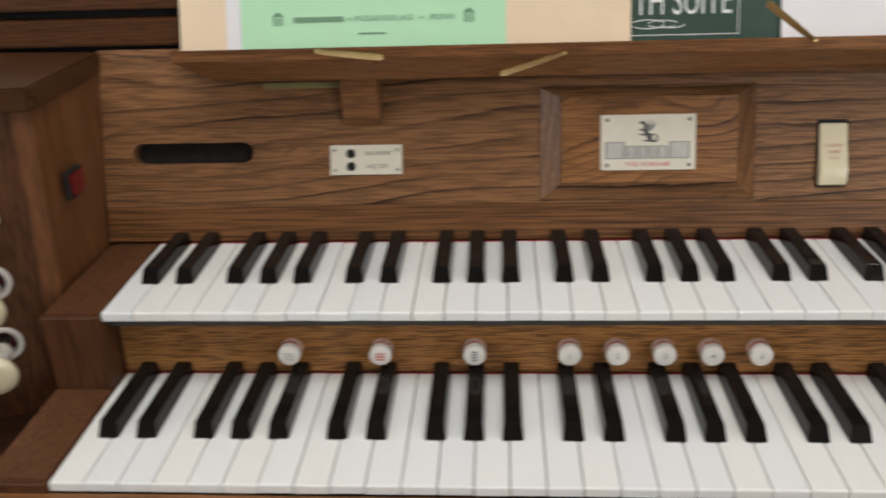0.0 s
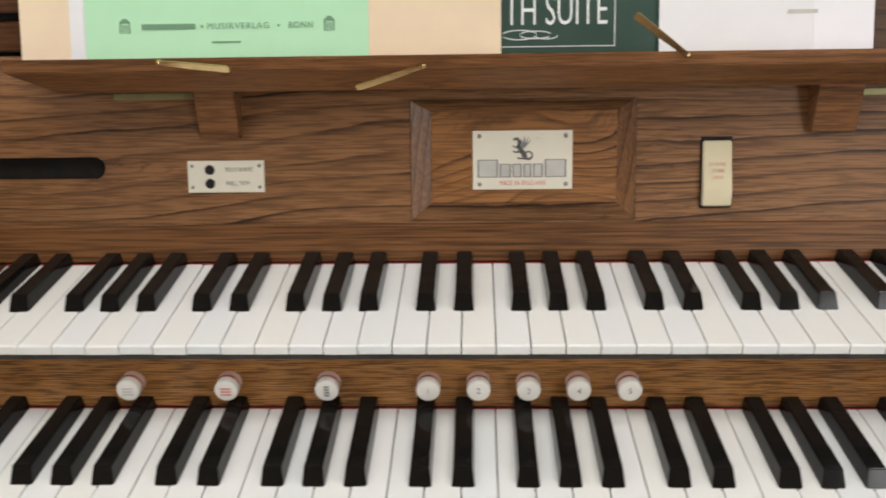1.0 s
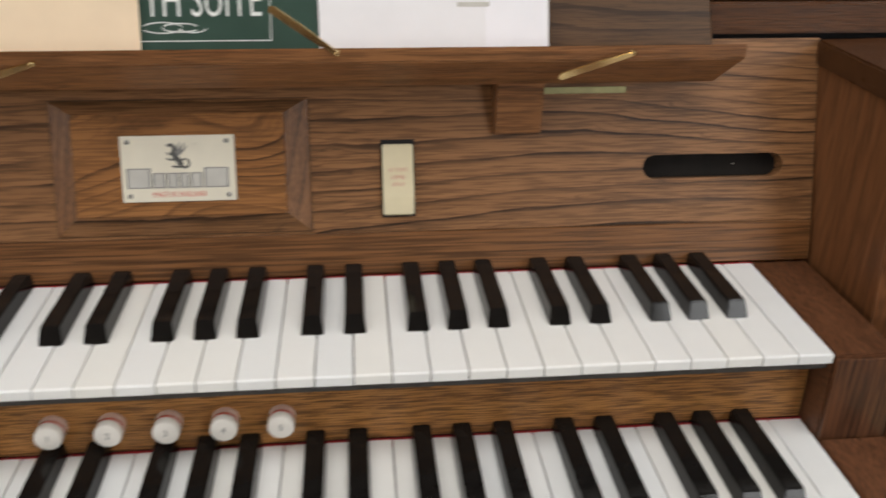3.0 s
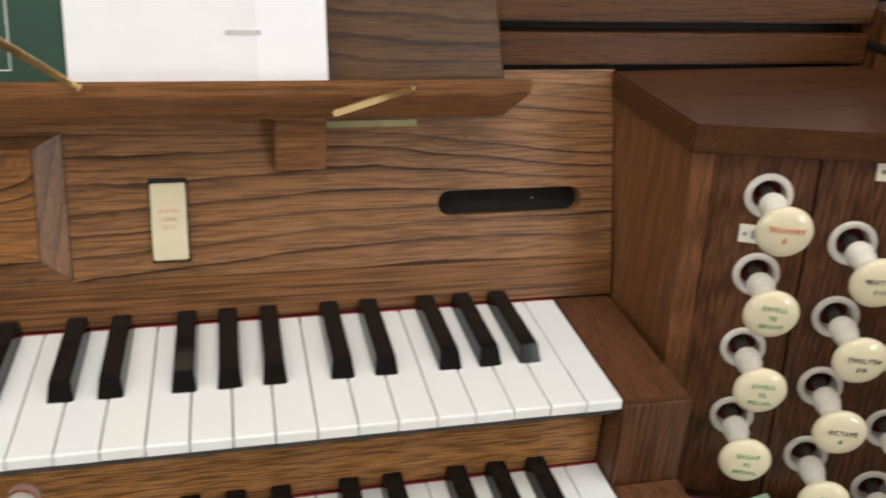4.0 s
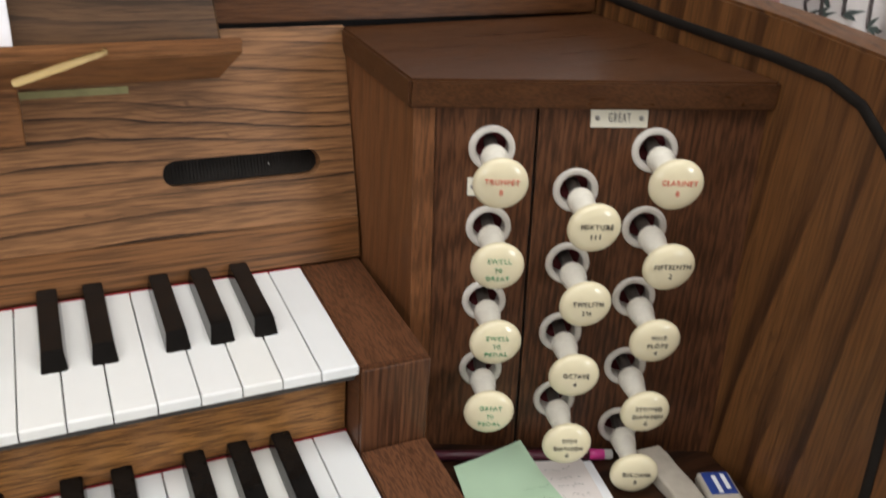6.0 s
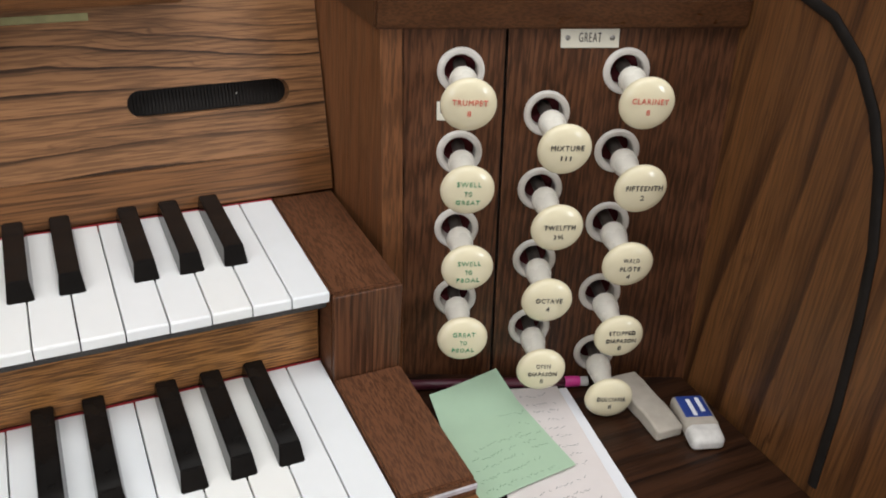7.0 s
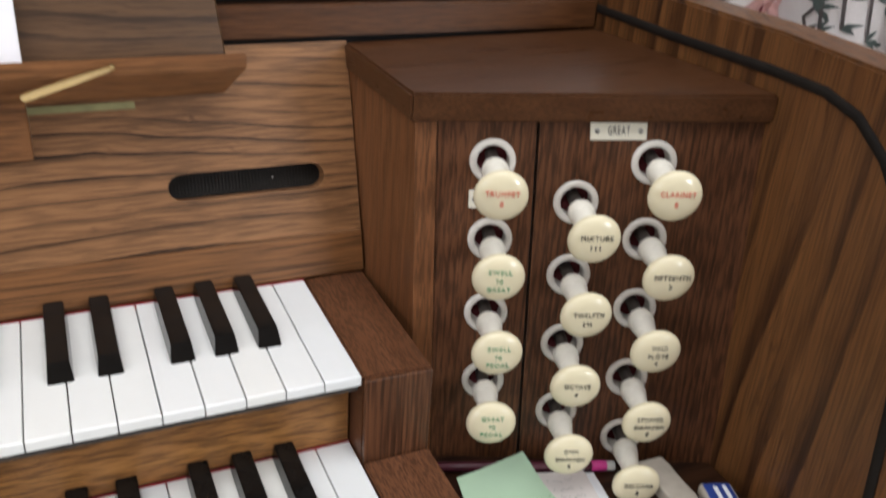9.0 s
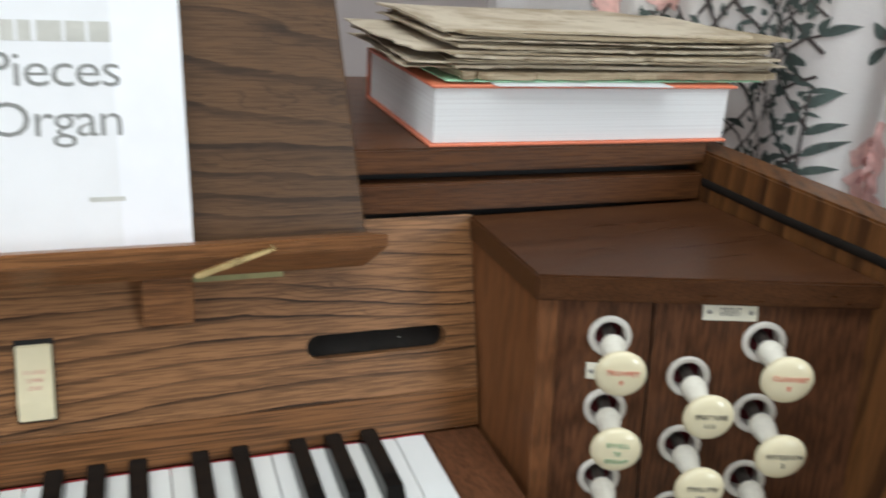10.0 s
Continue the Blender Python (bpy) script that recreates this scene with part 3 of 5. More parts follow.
# the emblem, as plain strokes: an S of a body, a ring, a fan of spokes and two short bars
arc = lambda cx, cy, r, a0, a1, n=12: [(cx + r * math.cos(radians(a0 + (a1 - a0) * i / n)), cy + r * math.sin(radians(a0 + (a1 - a0) * i / n))) for i in range(n + 1)]
stroke(face, [(-0.0070, 0.0160), (-0.0040, 0.0165), (-0.0022, 0.0140), (-0.0030, 0.0108), (-0.0016, 0.0076), (0.0012, 0.0050), (0.0016, 0.0022)], 0.0020, 0.0044, maker, INK_DARK)
stroke(face, arc(0.0046, 0.0036, 0.0030, 180, 500), 0.0018, 0.0010, maker, INK_DARK)
for a, r in ((28, 0.0098), (44, 0.0108), (60, 0.0104), (76, 0.0084)):
    stroke(face, [(-0.0006 + r * k / 3 * math.cos(radians(a + 6 * k)), 0.0092 + r * k / 3 * math.sin(radians(a + 6 * k)) * 0.92) for k in range(4)], 0.0021, 0.0005, maker, INK_GREY)
stroke(face, [(-0.0024, 0.0104), (-0.0056, 0.0098), (-0.0074, 0.0112)], 0.0016, 0.0008, maker, INK_DARK)
stroke(face, [(-0.0012, 0.0066), (-0.0052, 0.0060), (-0.0076, 0.0072)], 0.0016, 0.0008, maker, INK_DARK)
stroke(face, [(-0.0042, 0.0016), (0.0, 0.0010), (0.0044, 0.0014)], 0.0012, 0.0012, maker, INK_DARK)
# the maker's name, as plain hollow bars of its size
for u0, u1, v1 in ((-0.0352, -0.0190, 0.0005), (-0.0180, -0.0090, -0.0028), (-0.0080, -0.0004, -0.0028), (0.0006, 0.0070, -0.0028), (0.0080, 0.0160, -0.0028), (0.0172, 0.0340, 0.0005)):
    bar(face, u0 + 0.0004, u1 - 0.0004, -0.0130, v1 - 0.0004, maker, INK_PALE, "name_bar", 0.0002)
    for a, b, c, d in ((u0, u0 + 0.0013, -0.0135, v1), (u1 - 0.0013, u1, -0.0135, v1), (u0 + 0.0013, u1 - 0.0013, v1 - 0.0008, v1), (u0 + 0.0013, u1 - 0.0013, -0.0135, -0.0127)):
        bar(face, a, b, c, d, maker, INK_GREY, "name_bar_edge")
letters("lettering", "MADE IN ENGLAND", 0.0036, face @ Matrix.Translation((0, -0.0180, 0.0002)), INK_RED, maker, 0.036)

# small plate with two holes
small = empty("indicator_plate", on_name(0.1854, 0.884), "small ivory plate with two dark indicator holes", "plate")
sm = name_pose(0.1854, 0.8840)
small = flat_plate(sm, 0.0621, 0.0256, 0.0015, small)
face = sm @ Matrix.Translation((0, 0, 0.0015))
for u in (-1, 1):
    for v in (-1, 1):
        screw(face @ Matrix.Translation((u * 0.0272, v * 0.0085, 0)), 0.0014, small)
for v in (0.0054, -0.0056):
    bm = bmesh.new()
    lathe(bm, [(0.0040, -0.0004), (0.0040, 0.0002), (0.0, 0.0002)], 20, face @ Matrix.Translation((-0.0130, v, 0.0001)))
    part("indicator_lens", bm, GRILLE, small, "dark round indicator lens", True)
for text, w, v in (("SOLO TRUMPET", 0.0225, 0.0054), ("SWELL TREM", 0.0190, -0.0056)):
    letters("lettering", text, 0.0033, face @ Matrix.Translation((-0.0003 + w / 2, v, 0.0001)), INK_BLACK, small, w)

# rocker tab
tab = empty("rocker_tab", on_name(0.5742, 0.883), "cream rocker tab with red lettering in a black slot", "switch")
bm = bmesh.new()
tm = name_pose(0.5758, 0.8840)
box(bm, -0.0122, 0.0122, -0.0280, 0.0282, -0.002, 0.0010)
bm.transform(tm)
part("slot_frame", bm, BLACK, tab, "black slot behind the tab")
bm = bmesh.new()
prof = [(-0.0265, 0.0045), (-0.0255, 0.0062), (-0.0130, 0.0088), (-0.0122, 0.0086), (0.0080, 0.0050), (0.0245, 0.0040), (0.0250, 0.0025), (0.0250, 0.0012), (-0.0265, 0.0012)]
solid(bm, [tm @ Vector((-0.0112, v, w)) for v, w in prof], [tm @ Vector((0.0112, v, w)) for v, w in prof])
soften(bm, 0.0008, 2, 50)
tab = part("rocker", bm, CREAM, tab, "cream plastic rocker", True)
for i, (text, w) in enumerate((("GT & PED", 0.0135), ("COMBS", 0.0100), ("CPLD", 0.0080))):
    v = 0.0065 - i * 0.0052
    wv = 0.0050 + (0.0080 - v) * 0.178 if v < 0.008 else 0.005
    letters("lettering", text, 0.0026, tm @ Matrix.Translation((0, v, wv + 0.0003)) @ Matrix.Rotation(-0.17, 4, "X"), INK_PINK, tab, w)

# music ledge, brackets, brass
ledge = empty("music_ledge", (MID, 0.25, 0.95), "oak music ledge with sloping underside across the nameboard", "ledge")
bm = bmesh.new()
sec = [(0.2280, 0.9880), (0.2280, 0.9785), (0.2500, 0.9568), (0.2680, 0.9600), (0.2890, 0.9690)]
solid(bm, [(0.041 + (0.9785 - z) * 1.4 * (z < 0.9785), y, z) for y, z in sec], [(0.8075 - (0.9785 - z) * 0.5 * (z < 0.9785), y, z) for y, z in sec])
soften(bm, 0.0009, 2, 20)
part("ledge_board", bm, OAK_LEDGE, ledge)
for x0, x1 in ((0.1678, 0.1996), (0.6460, 0.6800)):
    bm = bmesh.new()
    z0, z1 = 0.9135, 0.9560
    sec = [on_name(0, z0, 0.0075), on_name(0, 0.930, 0.0145), on_name(0, z1, 0.0250), on_name(0, z1, -0.001), on_name(0, z0, -0.001)]
    solid(bm, [(x0, p.y, p.z) for p in sec], [(x1, p.y, p.z) for p in sec])
    soften(bm, 0.0008, 1)
    part("bracket", bm, OAK_LEDGE, ledge, "small oak bracket under the ledge")
for x0, x1, z in ((0.0985, 0.1655, 0.9452), (0.6800, 0.7440, 0.9425)):
    bm = bmesh.new()
    p = [on_name(x0, z - 0.0022, 0.0005), on_name(x1, z - 0.0022, 0.0005), on_name(x1, z + 0.0022, 0.0005), on_name(x0, z + 0.0022, 0.0005)]
    solid(bm, p, [v + Vector((0, -0.0030, 0.001)) for v in p])
    part("brass_strip", bm, DULL_BRASS, ledge, "dull brass strip under the ledge")
for i, ((x0, z0), (x1, z1)) in enumerate((((0.1590, 0.9855), (0.2115, 0.9810)), ((0.3500, 0.9808), (0.3010, 0.9664)), ((0.5360, 0.9853), (0.4960, 1.0150)), ((0.7290, 0.9838), (0.6790, 0.9695)))):
    holder = empty("page_holder", (x0, 0.227, z0), "polished brass page holder pivoted on the ledge", "page holder", "brass page holders")
    d = Vector((x1 - x0, -0.004, z1 - z0))
    L = d.length
    out_way = (Vector((0, -0.955, -0.297)) - d.normalized() * d.normalized().dot(Vector((0, -0.955, -0.297)))).normalized()
    m = basis((x0, 0.2246, z0), d, out_way.cross(d), out_way)
    bm = bmesh.new()
    blade = [(-0.0016, -0.0013), (0.004, -0.0019), (L * 0.45, -0.0026), (L - 0.002, -0.0027), (L, -0.0017), (L, 0.0017), (L - 0.002, 0.0027), (L * 0.45, 0.0026), (0.004, 0.0019), (-0.0016, 0.0013)]
    solid(bm, [(u, v, -0.0006) for u, v in blade], [(u, v, 0.0008) for u, v in blade])
    soften(bm, 0.0004, 2, 60)
    bm.transform(m)
    part("arm", bm, BRASS, holder)
    bm = bmesh.new()
    lathe(bm, [(0.0016, -0.0022), (0.0016, 0.0010), (0.0010, 0.0016), (0, 0.0017)], 12, m)
    part("pivot_pin", bm, BRASS, holder, "", True)

# music desk board
DESK_LEAN = 0.325


def on_desk(x, z, out=0.0):
    return Vector((x, 0.2765 + (z - 0.978) * DESK_LEAN - out, z))


bm = bmesh.new()
edge = [(0.040, 0.968), (0.8045, 0.968), (0.7805, 1.24), (0.064, 1.24)]
solid(bm, [on_desk(x, z, 0.0) for x, z in edge], [on_desk(x, z, -0.011) for x, z in edge])
soften(bm, 0.0012, 1, 50)
thing("music_desk", bm, OAK_DESK, "sloping dark oak music desk board above the ledge", "music desk")

# ---- the two stop jambs ----
JU = Vector((0.9272, -0.3746, 0.0))
JV = Vector((-0.0017, 0.0947, 0.9955))
JO = Vector((1.0180, 0.1284, 0.9555))
JW = JU.cross(JV).normalized() * (1 if JU.cross(JV).y < 0 else -1)


def jamb_place(u, v, w=0.0, mirror=False):
    p = JO + JU * u + JV * v + JW * w
    return Vector((2 * MID - p.x, p.y, p.z)) if mirror else p


KW = Vector((-math.sin(radians(20)) * math.cos(radians(3)), -math.cos(radians(20)) * math.cos(radians(3)), -math.sin(radians(3))))
KU = Vector((math.cos(radians(20)), -math.sin(radians(20)), 0.0))
KV = KW.cross(KU)
KNOBS = [(-0.0784, -0.0239), (-0.0780, -0.0769), (-0.0785, -0.1301), (-0.0784, -0.1826),
         (-0.0230, -0.0489), (-0.0240, -0.1001), (-0.0245, -0.1516), (-0.0248, -0.2053),
         (0.0253, -0.0199), (0.0248, -0.0722), (0.0236, -0.1229), (0.0235, -0.1766), (0.0240, -0.2258)]
WORDS = ["TRUMPET\n8", "SWELL\nTO\nGREAT", "SWELL\nTO\nPEDAL", "GREAT\nTO\nPEDAL", "MIXTURE\nIII", "TWELFTH\n2⅔", "OCTAVE\n4", "OPEN\nDIAPASON\n8",
         "CLARINET\n8", "FIFTEENTH\n2", "WALD\nFLÖTE\n4", "STOPPED\nDIAPASON\n8", "DULCIANA\n8"]
WORD_W = [0.0205, 0.0145, 0.0145, 0.0145, 0.0200, 0.0195, 0.0170, 0.0190, 0.0215, 0.0230, 0.0130, 0.0200, 0.0195]
# how far each head sags or leans from the straight, across and up
PLAY = [(-0.0003, -0.0018), (0.0002, -0.0013), (0.0022, -0.0003), (0.0004, 0.0011), (0.0022, -0.0018), (0.0025, -0.0015), (0.0001, -0.0008), (0.0, 0.0007), (-0.0002, -0.0012), (0.0030, -0.0021), (0.0019, -0.0027), (0.0018, -0.0015), (-0.0005, -0.0012)]
INKS = [INK_RED, INK_GREEN, INK_GREEN, INK_GREEN] + [INK_BLACK] * 4 + [INK_RED] + [INK_BLACK] * 4

bm = bmesh.new()
lathe(bm, [(0.0042, -0.0105), (0.0042, 0.0125)], 20)
ROD_MESH = mesh_of("rod", bm, ROD, True)
bm = bmesh.new()
lathe(bm, [(0.0, 0.0085), (0.0050, 0.0088), (0.0078, 0.0105), (0.0087, 0.0140), (0.0082, 0.0190), (0.0066, 0.0270), (0.0058, 0.0340), (0.0064, 0.0390), (0.0100, 0.0428)], 28)
SHANK_MESH = mesh_of("shank", bm, SHANK, True)
bm = bmesh.new()
lathe(bm, [(0.0, 0.0430), (0.0130, 0.0430), (0.0158, 0.0443), (0.0165, 0.0460), (0.0162, 0.0478), (0.0147, 0.0496), (0.0102, 0.0512), (0.0050, 0.0519), (0, 0.0521)], 36)
HEAD_MESH = mesh_of("knob_head", bm, CREAM, True)
bm = bmesh.new()
lathe(bm, [(0.0102, -0.011), (0.0102, 0.0006), (0.0111, 0.0016), (0.0134, 0.0018), (0.0147, 0.0008), (0.0149, -0.0005)], 32)
RING_MESH = mesh_of("collar_ring", bm, RING, True)
bm = bmesh.new()
lathe(bm, [(0.0101, -0.0108), (0.0040, -0.0108)], 24)
FELT_MESH = mesh_of("collar_felt", bm, DARK_FELT)


def stop_jamb(mirror):
    P = lambda u, v, w=0.0: jamb_place(u, v, w, mirror)
    X = lambda x: 2 * MID - x if mirror else x
    side = "swell" if mirror else "great"
    jamb = empty("stop_jamb", P(0, -0.25, -0.02), "dark oak stop jamb with rows of cream drawknobs", "stop jamb")
    left, right, top, low = -0.128, 0.0935, 0.0085, -0.2485
    holes = lambda a, b: [circle(u, v, 0.0106, 24) for u, v in KNOBS if a < u < b]
    for name, a, b, proud, material in (("stile", left, -0.1145, 0.0016, OAK_STILE), ("panel", -0.1142, -0.0516, 0.0, OAK_JAMB), ("panel", -0.0496, right, 0.0, OAK_JAMB)):
        bm = bmesh.new()
        pierced(bm, [(a, low), (b, low), (b, top + a * 0.03 + 0.003), (a, top + a * 0.03 + 0.003)], holes(a, b) if name == "panel" else [], lambda u, v, w: P(u, v, w + proud), 0.011)
        part(name, bm, material, jamb)
    bm = bmesh.new()
    solid(bm, [P(-0.0517, low, -0.004), P(-0.0495, low, -0.004), P(-0.0495, top, -0.004), P(-0.0517, top, -0.004)],
          [P(-0.0517, low, -0.010), P(-0.0495, low, -0.010), P(-0.0495, top, -0.010), P(-0.0517, top, -0.010)])
    part("groove", bm, BLACK, jamb)
    bm = bmesh.new()
    solid(bm, [P(left, low, -0.030), P(right, low, -0.030), P(right, top, -0.030), P(left, top, -0.030)],
          [P(left, low, -0.034), P(right, low, -0.034), P(right, top, -0.034), P(left, top, -0.034)])
    part("backing", bm, BLACK, jamb)
    # side board towards the keys
    bm = bmesh.new()
    f0, f1 = P(left, low, -0.001), P(left, top - 0.004, -0.001)
    q = [f0, f1, Vector((X(0.8935), 0.290, f1.z)), Vector((X(0.8935), 0.252, f0.z))]
    dx = Vector((X(0.905) - X(0.8935), 0, 0))
    solid(bm, q, [p + dx for p in q])
    part("side_board", bm, OAK_STILE, jamb)
    # cap
    bm = bmesh.new()
    plan = [(0.8925, 0.1680, 0.9755), (1.1045, 0.0868, 0.9850), (1.1045, 0.2935, 0.9795), (0.8915, 0.2935, 0.9760)]
    solid(bm, [(X(x), y, z - 0.0185) for x, y, z in plan], [(X(x), y, z) for x, y, z in plan])
    soften(bm, 0.0016, 2)
    part("cap", bm, OAK_CAP, jamb, "dark oak cap board over the stops")
    # collars
    def pose_at(u, v):
        m = basis(P(u, v), JU, JV, JW)
        if mirror:
            m = basis(P(u, v), (JU.x, -JU.y, JU.z), (-JV.x, JV.y, JV.z), (-JW.x, JW.y, JW.z))
        return m
    inv = jamb.matrix_world.inverted()
    for u, v in KNOBS:
        piece("collar_ring", RING_MESH, jamb, inv @ pose_at(u, v))
        piece("collar_felt", FELT_MESH, jamb, inv @ pose_at(u, v))
    # division plate
    bpy.context.view_layer.update()
    plate = empty("division_plate", P(0, 0, 0), "small ivory division plate with two screws", "plate")
    bpy.context.view_layer.update()
    gm = pose_at(0.0002, -0.0002) @ Matrix.Rotation(0.0 if mirror else 0.045, 4, "Z")
    plate = flat_plate(gm, 0.0362, 0.0122, 0.0013, plate)
    f = gm @ Matrix.Translation((0, 0, 0.0013))
    screw(f @ Matrix.Translation((-0.0138, 0, 0)), 0.0016, plate)
    screw(f @ Matrix.Translation((0.0138, 0, 0)), 0.0016, plate)
    if not mirror:
        letters("lettering", "GREAT", 0.0058, f @ Matrix.Translation((0, 0, 0.0002)), INK_BLACK, plate, 0.0140)
        label_plate = empty("coupler_plate", P(-0.075, -0.051), "small ivory plate half hidden behind a drawknob", "plate")
        bpy.context.view_layer.update()
        cm = pose_at(-0.0765, -0.0498)
        label_plate = flat_plate(cm, 0.0330, 0.0120, 0.0013, label_plate)
        f = cm @ Matrix.Translation((0, 0, 0.0013))
        screw(f @ Matrix.Translation((-0.0130, 0, 0)), 0.0015, label_plate)
        bar(f, -0.0090, 0.0090, -0.0028, 0.0028, label_plate, INK_GREY, "word_bar")
    # drawknobs
    for i, (u, v) in enumerate(KNOBS):
        kw = (KW + (KU * PLAY[i][0] + KV * PLAY[i][1]) / 0.0475).normalized()
        kv = kw.cross(KU).normalized()
        m = basis(P(u, v), kv.cross(kw), kv, kw)
        if mirror:
            m = basis(P(u, v), (KU.x, -KU.y, KU.z), (-KV.x, KV.y, KV.z), (-KW.x, KW.y, KW.z))
        colour = "cream" if mirror else {INK_RED: "red-lettered cream", INK_GREEN: "green-lettered cream", INK_BLACK: "black-lettered cream"}[INKS[i]]
        knob = empty("drawknob", m, colour + " turned drawknob on a pale shank, pushed in", "drawknob", "drawknobs of the " + side + " jamb")
        piece("shank", SHANK_MESH, knob, Matrix.Identity(4))
        piece("rod", ROD_MESH, knob, Matrix.Identity(4))
        head = piece("knob_head", HEAD_MESH, knob, Matrix.Identity(4))
        if mirror:
            continue
        bpy.context.view_layer.update()
        lines = WORDS[i].split("\n")
        n = len(lines)
        h = 0.0031
        pitch = 0.0062 if n == 3 else 0.0068
        for k, text in enumerate(lines):
            vv = ((n - 1) / 2 - k) * pitch + (0.0002 if n == 3 else 0.0)
            full = max(len(t) for t in lines)
            width = WORD_W[i] * len(text) / full if len(text) > 3 else 0.0
            if len(text) == 3:
                width = 0.0062 if text == "III" else (0.0058 if "⅔" not in text else 0)
            if text == "TO":
                width = 0.0045
            drop = 0.0521 - 0.0042 * (vv / 0.0145) ** 2 * 0.62
            letters("lettering", text, (0.0036 if len(text) == 1 else h) if k or n == 3 else 0.0034, m @ Matrix.Translation((0, vv, drop + 0.0001)) @ Matrix.Rotation(-vv * 16, 4, "X"), INKS[i], head, width if "⅔" not in text else 0.006, 0.0006)
    return jamb


stop_jamb(False)
stop_jamb(True)

# red switch on the side board of the swell jamb
sw = empty("rocker_switch", (-0.046, 0.203, 0.889), "small red rocker switch in a black surround", "switch")
bm = bmesh.new()
box(bm, -0.0475, -0.0440, 0.190, 0.217, 0.8775, 0.9005, 0.0008, 1)
part("surround", bm, BLACK, sw)
bm = bmesh.new()
box(bm, -0.0445, -0.0405, 0.194, 0.213, 0.8805, 0.8975, 0.0010, 2)
part("rocker", bm, SWITCH_RED, sw, "dark red rocker")

# ---- the two manuals ----
PITCH = 0.0235
SHARPS = [(1, -0.0029), (2, 0.0012), (4, -0.0042), (5, -0.0010), (6, 0.0025)]


def natural_mesh(length):
    bm = bmesh.new()
    w = PITCH / 2 - 0.00044
    sec = [(0.0010, 0.0), (0.0002, -0.0008), (0.0, -0.0018), (0.0, -0.0068), (0.0007, -0.0075), (length, -0.0076), (length, 0.0)]
    solid(bm, [(-w, y, z) for y, z in sec], [(w, y, z) for y, z in sec])
    side = [e for e in bm.edges if abs(e.verts[0].co.z) < 1e-6 and abs(e.verts[1].co.z) < 1e-6 and abs(e.verts[0].co.x - e.verts[1].co.x) < 1e-6]
    bmesh.ops.bevel(bm, geom=side, offset=0.0005, segments=1, affect="EDGES")
    return mesh_of("natural_key", bm, IVORY)


def sharp_mesh(length, front):
    bm = bmesh.new()
    b, t, h, hb = 0.0077, 0.0060, 0.0114, 0.0096
    y0, y1 = front, length
    bottom = [(-b, y0 - 0.0030, -0.002), (b, y0 - 0.0030, -0.002), (b, y1, -0.002), (-b, y1, -0.002)]
    top = [(-t, y0 + 0.0036, h), (t, y0 + 0.0036, h), (t, y1, hb), (-t, y1, hb)]
    solid(bm, bottom, top)
    bmesh.ops.bevel(bm, geom=[e for e in bm.edges if max(v.co.z for v in e.verts) > 0.005], offset=0.0008, segments=2, affect="EDGES")
    return mesh_of("sharp_key", bm, EBONY, True)


def manual(name, y, z, length, front, label):
    kb = empty("manual_keyboard", (0, y, z), label, "keyboard", "manuals of the organ")
    nat, shp = natural_mesh(length), sharp_mesh(length + 0.003, front)
    rng = random.Random(7)
    for k in range(36):
        piece("natural_key", nat, kb, Matrix.Translation(((k + 0.5) * PITCH, rng.uniform(-0.0002, 0.0002), rng.uniform(-0.0002, 0.0002))))
    for octave in range(5):
        for k, shift in SHARPS:
            piece("sharp_key", shp, kb, Matrix.Translation(((octave * 7 + k) * PITCH + shift, rng.uniform(-0.0002, 0.0002), 0)))
    bpy.context.view_layer.update()
    bm = bmesh.new()
    box(bm, 0.0, 0.846, y + length - 0.0005, y + length + 0.0014, z - 0.006, z + 0.0002)
    part("key_felt", bm, RED_FELT, kb, "red felt strip behind the keys")
    return kb


manual("lower", 0.0, 0.7512, 0.1340, 0.0505, "lower organ manual of glossy white and black keys")
manual("upper", 0.114, 0.8165, 0.1278, 0.0501, "upper organ manual of glossy white and black keys")

# key cheeks at both ends
for m in (False, True):
    X = lambda x: 2 * MID - x if m else x
    for y0, y1, z0, z1 in ((-0.0030, 0.1095, 0.7105, 0.7525), (0.1100, 0.2480, 0.7105, 0.8150)):
        block = empty("key_block", (X(0.869), y0, z0), "brown oak end block beside the keys", "key block", "end blocks of the manuals")
        bpy.context.view_layer.update()
        bm = bmesh.new()
        a, b = sorted((X(0.8470), X(0.8922)))
        box(bm, a, b, y0 + 0.0040, y1, z0, z1, 0.0012, 2)
        part("top_block", bm, OAK_BLOCK, block)
        bm = bmesh.new()
        box(bm, a + 0.0002, b - 0.0002, y0, y0 + 0.0038, z0, z1 - 0.0010, 0.0006, 1)
        part("front_facing", bm, OAK_JAMB, block)
        if y0 < 0 and not m:
            bm = bmesh.new()
            box(bm, a + 0.0006, b - 0.0006, y0 - 0.0008, y0 + 0.0006, z1 - 0.0046, z1 - 0.0012, 0.0003, 1)
            part("edge_strip", bm, EDGE_PALE, block, "pale edge strip along the block's front")

